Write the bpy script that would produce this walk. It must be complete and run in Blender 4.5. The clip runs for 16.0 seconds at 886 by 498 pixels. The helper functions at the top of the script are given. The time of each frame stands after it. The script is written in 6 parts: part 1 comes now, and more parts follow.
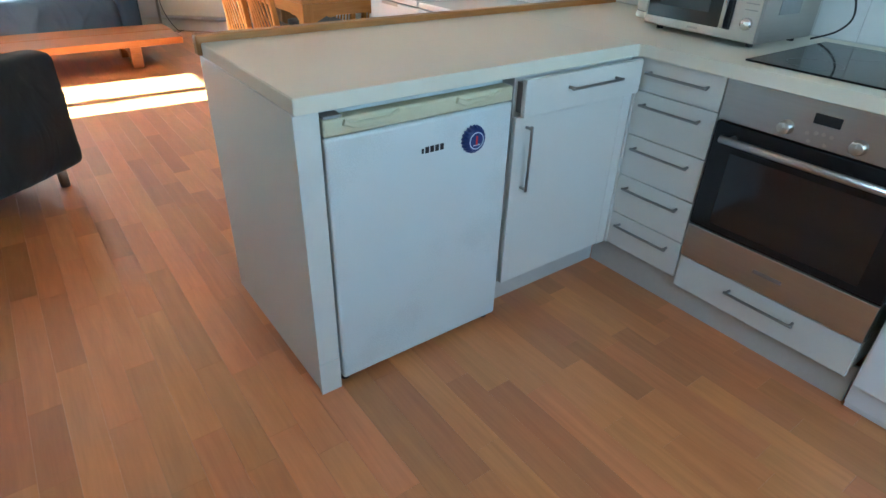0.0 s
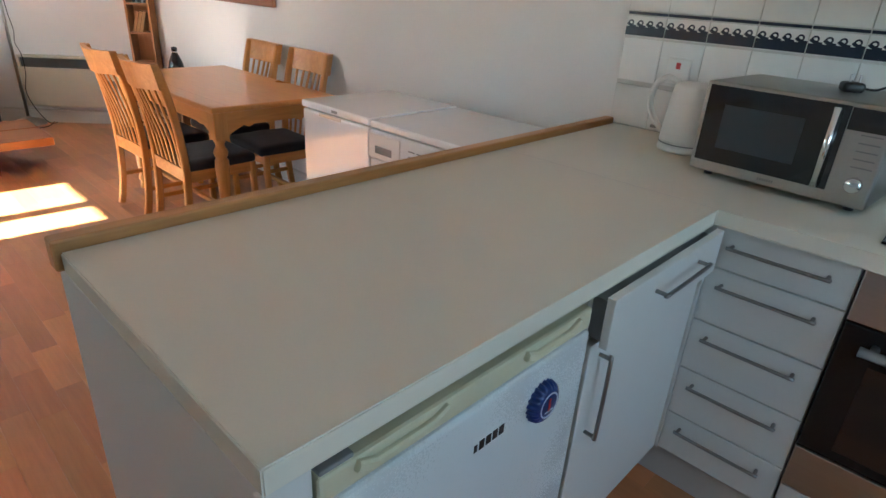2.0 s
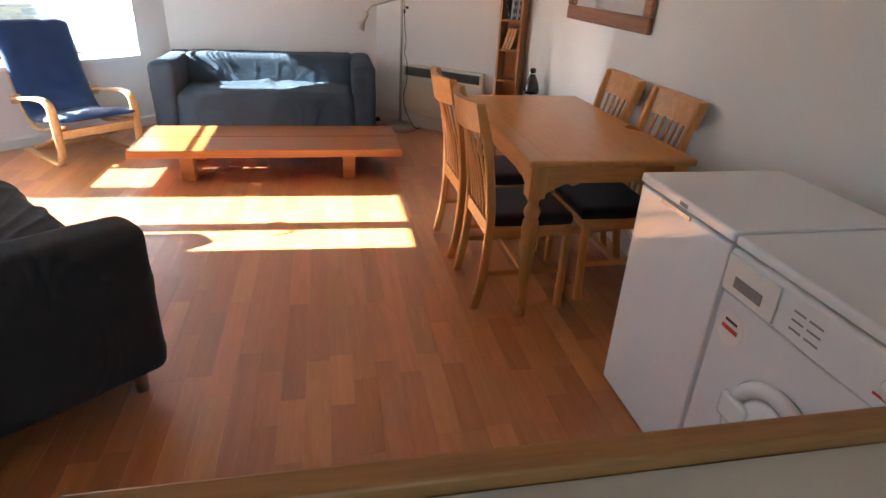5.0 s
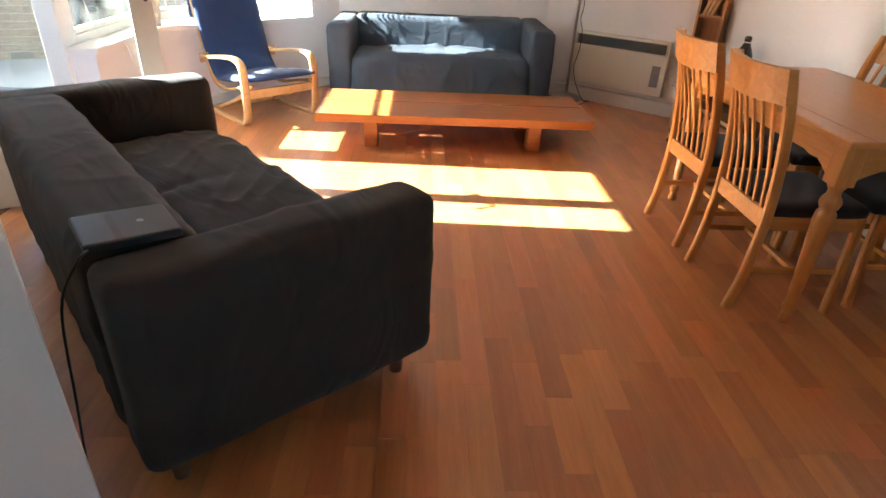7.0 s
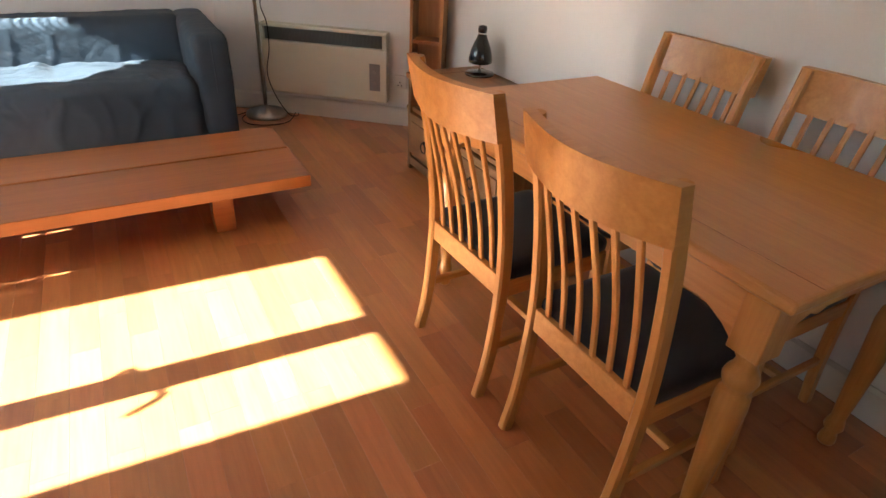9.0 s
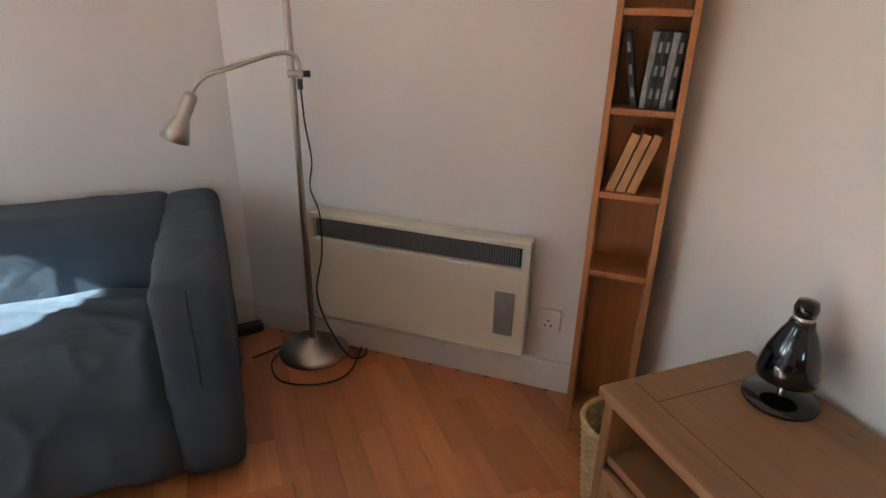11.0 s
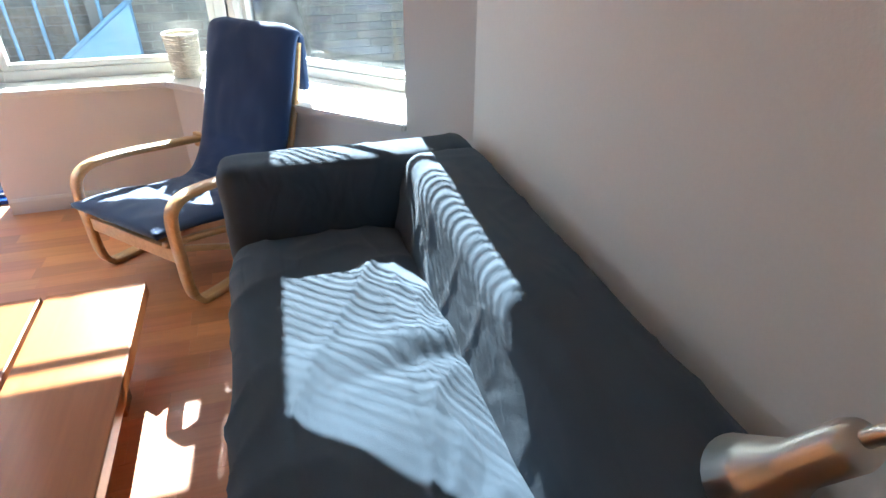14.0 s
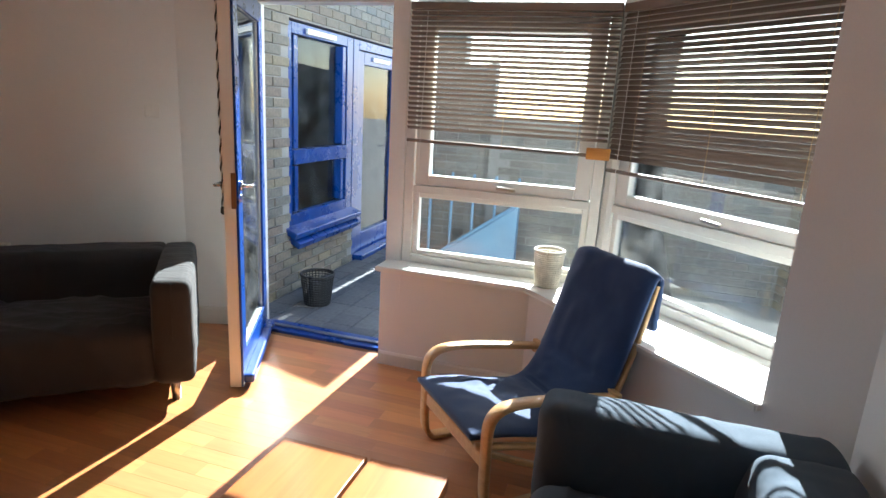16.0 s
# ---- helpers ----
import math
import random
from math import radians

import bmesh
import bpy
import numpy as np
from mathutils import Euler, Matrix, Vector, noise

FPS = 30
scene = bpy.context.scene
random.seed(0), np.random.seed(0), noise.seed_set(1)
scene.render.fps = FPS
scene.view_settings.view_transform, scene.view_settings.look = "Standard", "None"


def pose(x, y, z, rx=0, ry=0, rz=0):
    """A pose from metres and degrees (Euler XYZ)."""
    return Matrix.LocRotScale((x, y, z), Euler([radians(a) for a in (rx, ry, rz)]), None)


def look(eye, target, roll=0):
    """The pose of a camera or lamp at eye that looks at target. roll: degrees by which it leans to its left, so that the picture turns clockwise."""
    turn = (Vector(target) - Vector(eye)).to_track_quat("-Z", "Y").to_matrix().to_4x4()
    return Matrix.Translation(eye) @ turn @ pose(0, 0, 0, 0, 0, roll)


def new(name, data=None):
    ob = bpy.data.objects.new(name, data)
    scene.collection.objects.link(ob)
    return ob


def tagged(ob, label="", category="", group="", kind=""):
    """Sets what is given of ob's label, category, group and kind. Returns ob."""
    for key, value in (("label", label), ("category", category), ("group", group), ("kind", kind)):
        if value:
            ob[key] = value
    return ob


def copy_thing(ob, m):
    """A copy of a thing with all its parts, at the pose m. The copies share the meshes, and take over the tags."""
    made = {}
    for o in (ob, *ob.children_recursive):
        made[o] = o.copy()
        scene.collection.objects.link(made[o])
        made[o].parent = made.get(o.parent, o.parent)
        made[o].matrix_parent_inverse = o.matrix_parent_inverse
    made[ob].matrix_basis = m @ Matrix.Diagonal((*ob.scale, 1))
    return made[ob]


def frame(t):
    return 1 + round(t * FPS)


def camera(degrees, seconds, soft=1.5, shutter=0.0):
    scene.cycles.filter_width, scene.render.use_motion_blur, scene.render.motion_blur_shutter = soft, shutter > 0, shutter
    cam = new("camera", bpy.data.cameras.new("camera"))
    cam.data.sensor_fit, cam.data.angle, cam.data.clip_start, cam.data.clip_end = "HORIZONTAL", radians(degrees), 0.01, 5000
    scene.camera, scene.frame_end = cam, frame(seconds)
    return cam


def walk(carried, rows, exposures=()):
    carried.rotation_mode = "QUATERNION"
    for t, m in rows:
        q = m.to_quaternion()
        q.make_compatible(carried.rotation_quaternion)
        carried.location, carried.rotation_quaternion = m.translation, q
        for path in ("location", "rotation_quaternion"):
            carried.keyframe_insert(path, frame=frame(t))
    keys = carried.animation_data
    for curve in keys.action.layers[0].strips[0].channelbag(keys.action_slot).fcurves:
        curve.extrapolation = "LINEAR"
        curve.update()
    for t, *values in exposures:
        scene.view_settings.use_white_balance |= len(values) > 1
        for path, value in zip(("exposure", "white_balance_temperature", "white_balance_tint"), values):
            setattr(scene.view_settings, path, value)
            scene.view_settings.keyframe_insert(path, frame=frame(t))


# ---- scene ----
cam = camera(75.1, 16.0)
PATH = [
    (0, (-0.485, -1.212, 1.283), (0.549, 0.155, 0.252), 1.8),
    (0.5, (-0.387, -0.964, 1.292), (0.646, 0.434, 0.303), 4.1),
    (1, (-0.316, -0.705, 1.326), (0.868, 0.628, 0.421), 2.4),
    (1.5, (-0.247, -0.563, 1.358), (1.079, 0.629, 0.453), 2.2),
    (2, (-0.202, -0.421, 1.36), (1.132, 0.816, 0.526), 3.5),
    (2.5, (-0.062, -0.295, 1.381), (1.10, 1.132, 0.595), 1.5),
    (3, (0.003, -0.156, 1.398), (1.082, 1.329, 0.606), 1.6),
    (3.5, (0.075, -0.015, 1.43), (1.105, 1.472, 0.578), 0.5),
    (4, (0.076, 0.106, 1.423), (1.038, 1.663, 0.619), 1.5),
    (4.5, (0.199, 0.199, 1.421), (0.78, 1.92, 0.586), 1.3),
    (5, (0.27, 0.234, 1.416), (0.645, 1.995, 0.546), 3.0),
    (5.2, (0.247, 0.228, 1.412), (0.517, 2.006, 0.536), 3.1),
    (7.3, (-0.385, 0.66, 1.28), (-0.30, 2.40, 0.272), 2.8),
    (7.5, (-0.36, 0.76, 1.276), (-0.015, 2.423, 0.219), 3.2),
    (8, (-0.235, 1.097, 1.302), (0.553, 2.569, 0.200), 4.0),
    (8.2, (-0.17, 1.24, 1.308), (0.69, 2.64, 0.19), 3.6),
    (10.3, (0.53, 3.197, 1.308), (1.351, 4.825, 0.487), 3.2),
    (10.5, (0.572, 3.38, 1.332), (1.377, 5.019, 0.515), 3.0),
    (11, (0.736, 3.833, 1.333), (1.397, 5.544, 0.537), 1.2),
    (11.5, (0.821, 4.231, 1.358), (1.201, 6.017, 0.541), 1.2),
    (12, (0.839, 4.575, 1.365), (0.967, 6.383, 0.519), 5.2),
    (12.5, (0.836, 4.894, 1.365), (0.358, 6.587, 0.413), 4.4),
    (12.8, (0.844, 5.007, 1.37), (0.039, 6.574, 0.424), 5.3),
    (13, (0.842, 5.073, 1.393), (-0.128, 6.516, 0.404), 5.0),
    (13.5, (0.786, 5.301, 1.361), (-0.545, 6.417, 0.37), 5.0),
    (14, (0.842, 5.46, 1.385), (-0.79, 5.967, 0.349), 0.3),
    (14.5, (0.905, 5.485, 1.378), (-0.795, 5.566, 0.332), 3.0),
    (15, (0.872, 5.485, 1.365), (-0.895, 5.249, 0.458), 5.9),
    (15.5, (0.798, 5.429, 1.444), (-1.02, 4.965, 0.752), 4.8),
    (16, (0.724, 5.428, 1.549), (-1.134, 4.865, 1.067), 3.3),
]
EXPOSURES = [(0, 4.95, 5100, -11), (0.5, 4.85, 5150, -10), (1, 4.78, 5350, -6), (1.5, 4.4, 5550, -4), (2, 4.35, 5350, -5), (2.5, 4.2, 5150, -6), (3.0, 4.0, 5300, -4), (4.5, 3.8, 5450, -1), (5.0, 3.85, 5500, -1), (8, 4.1, 6300, 2), (10.5, 3.45, 5100, -11), (11.0, 3.75, 5500, -4), (11.5, 4.3, 5800, -6), (12, 4.42, 5500, -4), (12.5, 4.2, 5600, -7), (13, 3.9, 5500, -4), (13.5, 3.6, 5450, -3), (14.5, 3.1, 5300, -2), (15, 3.1, 5200, -2), (15.5, 2.95, 5300, 0), (16, 2.5, 5750, 1)]
walk(cam, [(t, look(eye, target, roll)) for t, eye, target, roll in PATH], EXPOSURES)


# ---- light ----
SUN_DIR = Vector((1.0, -0.043, -0.636))
world = bpy.data.worlds.new("sky")
scene.world = world
world.use_nodes = True
wn = world.node_tree.nodes
sky = wn.new("ShaderNodeTexSky")
sky.sky_type = "NISHITA"
sky.sun_disc = False
sky.sun_elevation = radians(32.5)
sky.sun_rotation = radians(-90)
wn["Background"].inputs[1].default_value = 0.10
world.node_tree.links.new(sky.outputs[0], wn["Background"].inputs[0])
sun_data = bpy.data.lights.new("sun", "SUN")
sun_data.energy = 5.0
sun_data.angle = radians(0.5)
sun_data.color = (1.0, 0.965, 0.92)
sun = new("sun", sun_data)
sun.matrix_world = look((-8, 5, 8), Vector((-8, 5, 8)) + SUN_DIR)


def fill_panel(name, m, w, h, watts):
    """Area lamp that adds sky-like fill at an assumed window opening."""
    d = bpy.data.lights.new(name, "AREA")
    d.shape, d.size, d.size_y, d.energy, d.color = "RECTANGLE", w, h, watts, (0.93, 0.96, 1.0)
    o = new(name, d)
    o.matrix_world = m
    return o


# fill lamp for the kitchen fronts, at the assumed south window
fill_panel("kitchen_fill_light", look((0.35, -2.62, 1.56), (0.35, -0.4, 2.1)), 1.08, 0.80, 0.45)

# ---- materials ----


def nodes_of(name):
    m = bpy.data.materials.new(name)
    m.use_nodes = True
    nt = m.node_tree
    return m, nt, nt.nodes, nt.links, nt.nodes["Principled BSDF"]


def paint(name, color, rough=0.5, metal=0.0, vary=0.06, scale=3.0, grain=60.0, bump=0.05, coat=0.0, stain=None, stretch=(1, 1, 1), sheen=0.0):
    """Plain material with large patches, fine grain and relief."""
    m, nt, n, l, b = nodes_of(name)
    tc = n.new("ShaderNodeTexCoord")
    mp = n.new("ShaderNodeMapping")
    mp.inputs["Scale"].default_value = stretch
    l.new(tc.outputs["Object"], mp.inputs["Vector"])
    big = n.new("ShaderNodeTexNoise")
    big.inputs["Scale"].default_value = scale
    big.inputs["Detail"].default_value = 6
    fine = n.new("ShaderNodeTexNoise")
    fine.inputs["Scale"].default_value = grain
    fine.inputs["Detail"].default_value = 4
    for k in (big, fine):
        l.new(mp.outputs[0], k.inputs["Vector"])
    ramp = n.new("ShaderNodeValToRGB")
    c = Vector(color)
    lo = stain if stain else tuple(c * (1 - vary * 2))
    ramp.color_ramp.elements[0].position, ramp.color_ramp.elements[1].position = 0.3, 0.7
    ramp.color_ramp.elements[0].color = (*lo, 1)
    ramp.color_ramp.elements[1].color = (*[min(1, v * (1 + vary)) for v in color], 1)
    mix = n.new("ShaderNodeMath")
    mix.operation = "MULTIPLY_ADD"
    mix.inputs[1].default_value = 0.3
    l.new(fine.outputs["Fac"], mix.inputs[0])
    sub = n.new("ShaderNodeMath")
    sub.operation = "MULTIPLY"
    sub.inputs[1].default_value = 0.7
    l.new(big.outputs["Fac"], sub.inputs[0])
    l.new(sub.outputs[0], mix.inputs[2])
    l.new(mix.outputs[0], ramp.inputs[0])
    l.new(ramp.outputs[0], b.inputs["Base Color"])
    rr = n.new("ShaderNodeMapRange")
    rr.inputs["To Min"].default_value = max(0.02, rough - 0.07)
    rr.inputs["To Max"].default_value = min(1, rough + 0.07)
    l.new(mix.outputs[0], rr.inputs["Value"])
    l.new(rr.outputs[0], b.inputs["Roughness"])
    b.inputs["Metallic"].default_value = metal
    b.inputs["Coat Weight"].default_value = coat
    b.inputs["Coat Roughness"].default_value = 0.10
    if sheen:
        b.inputs["Sheen Weight"].default_value = sheen
        b.inputs["Sheen Roughness"].default_value = 0.5
    if bump:
        bp = n.new("ShaderNodeBump")
        bp.inputs["Strength"].default_value = bump
        bp.inputs["Distance"].default_value = 0.004
        l.new(fine.outputs["Fac"], bp.inputs["Height"])
        l.new(bp.outputs[0], b.inputs["Normal"])
    return m


def wood(name, dark, light, rough=0.35, axis="Y", scale=1.0, source="", coat=0.0, spread=0.35, knots=0.0, coat_rough=0.22):
    """Grained wood; source: 'object' or 'island' varies it from piece to piece."""
    m, nt, n, l, b = nodes_of(name)
    tc = n.new("ShaderNodeTexCoord")
    mp = n.new("ShaderNodeMapping")
    sc = {"X": (0.6, 9, 9), "Y": (9, 0.6, 9), "Z": (9, 9, 0.6)}[axis]
    mp.inputs["Scale"].default_value = [v * scale for v in sc]
    l.new(tc.outputs["Object"], mp.inputs["Vector"])
    g1 = n.new("ShaderNodeTexNoise")
    g1.inputs["Scale"].default_value = 3.0
    g1.inputs["Detail"].default_value = 8
    g1.inputs["Distortion"].default_value = 1.2
    g2 = n.new("ShaderNodeTexNoise")
    g2.inputs["Scale"].default_value = 18.0
    g2.inputs["Detail"].default_value = 5
    big = n.new("ShaderNodeTexNoise")
    big.inputs["Scale"].default_value = 1.3
    l.new(tc.outputs["Object"], big.inputs["Vector"])
    seed = None
    if source:
        if source == "object":
            seed = n.new("ShaderNodeObjectInfo").outputs["Random"]
        else:
            seed = n.new("ShaderNodeNewGeometry").outputs["Random Per Island"]
        off = n.new("ShaderNodeVectorMath")
        off.operation = "MULTIPLY_ADD"
        off.inputs[1].default_value = (37, 53, 19)
        l.new(seed, off.inputs[0])
        l.new(mp.outputs[0], off.inputs[2])
        src = off.outputs[0]
    else:
        src = mp.outputs[0]
    l.new(src, g1.inputs["Vector"])
    l.new(src, g2.inputs["Vector"])
    a = n.new("ShaderNodeMath")
    a.operation = "MULTIPLY_ADD"
    a.inputs[1].default_value = 0.35
    l.new(g2.outputs["Fac"], a.inputs[0])
    h = n.new("ShaderNodeMath")
    h.operation = "MULTIPLY"
    h.inputs[1].default_value = 0.65
    l.new(g1.outputs["Fac"], h.inputs[0])
    l.new(h.outputs[0], a.inputs[2])
    ramp = n.new("ShaderNodeValToRGB")
    ramp.color_ramp.elements[0].position, ramp.color_ramp.elements[1].position = 0.32, 0.66
    ramp.color_ramp.elements[0].color = (*dark, 1)
    ramp.color_ramp.elements[1].color = (*light, 1)
    l.new(a.outputs[0], ramp.inputs[0])
    hs = n.new("ShaderNodeHueSaturation")
    l.new(ramp.outputs[0], hs.inputs["Color"])
    val = n.new("ShaderNodeMapRange")
    val.inputs["To Min"].default_value = 1 - spread
    val.inputs["To Max"].default_value = 1 + spread
    l.new(seed if seed else big.outputs["Fac"], val.inputs["Value"])
    l.new(val.outputs[0], hs.inputs["Value"])
    if seed:
        w = n.new("ShaderNodeMath")
        w.operation = "MULTIPLY"
        w.inputs[1].default_value = 7.13
        l.new(seed, w.inputs[0])
        fr = n.new("ShaderNodeMath")
        fr.operation = "FRACT"
        l.new(w.outputs[0], fr.inputs[0])
        hv = n.new("ShaderNodeMapRange")
        hv.inputs["To Min"].default_value, hv.inputs["To Max"].default_value = 0.495, 0.506
        l.new(fr.outputs[0], hv.inputs["Value"])
        l.new(hv.outputs[0], hs.inputs["Hue"])
    col = hs.outputs[0]
    if knots:
        vo = n.new("ShaderNodeTexVoronoi")
        vo.inputs["Scale"].default_value = knots
        mp2 = n.new("ShaderNodeMapping")
        mp2.inputs["Scale"].default_value = {"X": (0.5, 1, 1), "Y": (1, 0.5, 1), "Z": (1, 1, 0.5)}[axis]
        l.new(tc.outputs["Object"], mp2.inputs["Vector"])
        l.new(mp2.outputs[0], vo.inputs["Vector"])
        kr = n.new("ShaderNodeValToRGB")
        kr.color_ramp.elements[0].position, kr.color_ramp.elements[1].position = 0.05, 0.11
        kr.color_ramp.elements[0].color = (0.25, 0.2, 0.18, 1)
        l.new(vo.outputs["Distance"], kr.inputs[0])
        mu = n.new("ShaderNodeMix")
        mu.data_type = "RGBA"
        mu.blend_type = "MULTIPLY"
        mu.inputs["Factor"].default_value = 0.8
        l.new(col, mu.inputs["A"])
        l.new(kr.outputs[0], mu.inputs["B"])
        col = mu.outputs["Result"]
    l.new(col, b.inputs["Base Color"])
    rr = n.new("ShaderNodeMapRange")
    rr.inputs["To Min"].default_value = max(0.05, rough - 0.03)
    rr.inputs["To Max"].default_value = rough + 0.04
    l.new(big.outputs["Fac"], rr.inputs["Value"])
    l.new(rr.outputs[0], b.inputs["Roughness"])
    b.inputs["Coat Weight"].default_value = coat
    b.inputs["Coat Roughness"].default_value = coat_rough
    bp = n.new("ShaderNodeBump")
    bp.inputs["Strength"].default_value = 0.06
    bp.inputs["Distance"].default_value = 0.002
    l.new(a.outputs[0], bp.inputs["Height"])
    l.new(bp.outputs[0], b.inputs["Normal"])
    return m


def pieces(name, colors, rough=0.85, source="object", bump=0.4):
    """Brick or stone that changes from piece to piece."""
    m, nt, n, l, b = nodes_of(name)
    seed = n.new("ShaderNodeObjectInfo").outputs["Random"] if source == "object" else n.new("ShaderNodeNewGeometry").outputs["Random Per Island"]
    ramp = n.new("ShaderNodeValToRGB")
    while len(ramp.color_ramp.elements) < len(colors):
        ramp.color_ramp.elements.new(0.5)
    for i, c in enumerate(colors):
        ramp.color_ramp.elements[i].position = i / (len(colors) - 1)
        ramp.color_ramp.elements[i].color = (*c, 1)
    l.new(seed, ramp.inputs[0])
    tc = n.new("ShaderNodeTexCoord")
    nz = n.new("ShaderNodeTexNoise")
    nz.inputs["Scale"].default_value = 35
    nz.inputs["Detail"].default_value = 7
    l.new(tc.outputs["Object"], nz.inputs["Vector"])
    hs = n.new("ShaderNodeHueSaturation")
    mr = n.new("ShaderNodeMapRange")
    mr.inputs["To Min"].default_value, mr.inputs["To Max"].default_value = 0.55, 1.45
    l.new(nz.outputs["Fac"], mr.inputs["Value"])
    l.new(mr.outputs[0], hs.inputs["Value"])
    l.new(ramp.outputs[0], hs.inputs["Color"])
    l.new(hs.outputs[0], b.inputs["Base Color"])
    b.inputs["Roughness"].default_value = rough
    bp = n.new("ShaderNodeBump")
    bp.inputs["Strength"].default_value = bump
    bp.inputs["Distance"].default_value = 0.004
    l.new(nz.outputs["Fac"], bp.inputs["Height"])
    l.new(bp.outputs[0], b.inputs["Normal"])
    return m


def clear_glass(name, tint=(0.95, 0.98, 0.97), dirt=0.05):
    """Thin pane: clear with a sharp reflection and a little dirt."""
    m, nt, n, l, b = nodes_of(name)
    out = n["Material Output"]
    tr = n.new("ShaderNodeBsdfTransparent")
    tr.inputs[0].default_value = (*tint, 1)
    gl = n.new("ShaderNodeBsdfGlossy")
    gl.inputs["Roughness"].default_value = 0.02
    fr = n.new("ShaderNodeFresnel")
    fr.inputs["IOR"].default_value = 1.5
    mx = n.new("ShaderNodeMixShader")
    l.new(fr.outputs[0], mx.inputs[0])
    l.new(tr.outputs[0], mx.inputs[1])
    l.new(gl.outputs[0], mx.inputs[2])
    df = n.new("ShaderNodeBsdfDiffuse")
    df.inputs[0].default_value = (0.7, 0.72, 0.72, 1)
    tc = n.new("ShaderNodeTexCoord")
    nz = n.new("ShaderNodeTexNoise")
    nz.inputs["Scale"].default_value = 7
    nz.inputs["Detail"].default_value = 9
    l.new(tc.outputs["Object"], nz.inputs["Vector"])
    rp = n.new("ShaderNodeMapRange")
    rp.inputs["From Min"].default_value, rp.inputs["From Max"].default_value = 0.4, 0.8
    rp.inputs["To Min"].default_value, rp.inputs["To Max"].default_value = 0.0, dirt * 3
    l.new(nz.outputs["Fac"], rp.inputs["Value"])
    m2 = n.new("ShaderNodeMixShader")
    l.new(rp.outputs[0], m2.inputs[0])
    l.new(mx.outputs[0], m2.inputs[1])
    l.new(df.outputs[0], m2.inputs[2])
    l.new(m2.outputs[0], out.inputs["Surface"])
    return m


M_WALL = paint("wall_paint", (0.77, 0.76, 0.745), 0.85, vary=0.025, scale=1.2, grain=140, bump=0.12)
M_CEIL = paint("ceiling_paint", (0.80, 0.79, 0.77), 0.9, vary=0.02, scale=1, grain=120, bump=0.1)
M_SKIRT = paint("gloss_cream_paint", (0.72, 0.70, 0.65), 0.35, vary=0.03, grain=50, bump=0.04)
M_FRAME = paint("white_frame_paint", (0.80, 0.79, 0.74), 0.32, vary=0.03, scale=5, grain=50, bump=0.05)
M_FLOOR_P = wood("beech_strip", (0.45, 0.164, 0.050), (0.57, 0.224, 0.076), 0.33, "Y", 0.8, "object", 0.8, 0.19, coat_rough=0.40)
M_FLOOR_S = wood("beech_strip_joined", (0.45, 0.164, 0.050), (0.57, 0.224, 0.076), 0.33, "Y", 0.8, "island", 0.8, 0.19, coat_rough=0.40)
M_JOINT = paint("floor_joint", (0.20, 0.08, 0.03), 0.7)
M_TOP = paint("cream_laminate", (0.71, 0.665, 0.55), 0.38, vary=0.02, scale=2.5, grain=220, bump=0.03)
M_CAB = paint("white_cabinet_board", (0.65, 0.64, 0.595), 0.42, vary=0.02, scale=2, grain=90, bump=0.02)
M_PLINTH = paint("grey_plinth_board", (0.55, 0.53, 0.49), 0.45, vary=0.04, scale=4, grain=60, bump=0.04)
M_OAK = wood("oak_strip", (0.33, 0.148, 0.040), (0.46, 0.225, 0.068), 0.4, "X", 1.0, spread=0.12)
M_PINE = wood("light_pine", (0.53, 0.220, 0.048), (0.68, 0.325, 0.088), 0.34, "Z", 0.8, coat=0.2, spread=0.1)
M_PINE_Y = wood("light_pine_top", (0.54, 0.230, 0.052), (0.63, 0.295, 0.078), 0.28, "Y", 1.6, coat=0.15, spread=0.1)
M_PINE_X = wood("light_pine_rail", (0.53, 0.220, 0.048), (0.68, 0.325, 0.088), 0.34, "X", 0.8, coat=0.2, spread=0.1)
M_BIRCH = wood("bent_birch", (0.47, 0.26, 0.10), (0.63, 0.40, 0.18), 0.35, "Y", 0.8, coat=0.2, spread=0.1)
M_RED = wood("red_brown_hardwood", (0.33, 0.108, 0.024), (0.43, 0.152, 0.037), 0.30, "X", 0.4, coat=0.15, spread=0.15)
M_RUSTIC = wood("waxed_rustic_pine", (0.21, 0.112, 0.052), (0.31, 0.172, 0.082), 0.5, "Y", 0.45, spread=0.2, knots=6)
M_RUSTIC_Z = wood("waxed_rustic_pine_upright", (0.15, 0.075, 0.032), (0.30, 0.165, 0.075), 0.5, "Z", 0.8, spread=0.2)
M_BEECH = wood("beech_veneer", (0.36, 0.155, 0.055), (0.47, 0.22, 0.085), 0.38, "Z", 0.7, spread=0.1)
M_MIRROR_FRAME = wood("red_pine_frame", (0.19, 0.07, 0.028), (0.33, 0.14, 0.055), 0.35, "Y", 0.8, coat=0.2, spread=0.12)
M_SOFA = paint("grey_blue_cotton", (0.057, 0.081, 0.112), 0.95, vary=0.10, scale=4, grain=420, bump=0.25, sheen=0.04)
M_SOFA2 = paint("charcoal_cotton", (0.030, 0.027, 0.0255), 0.92, vary=0.10, scale=4, grain=420, bump=0.25, sheen=0.08)


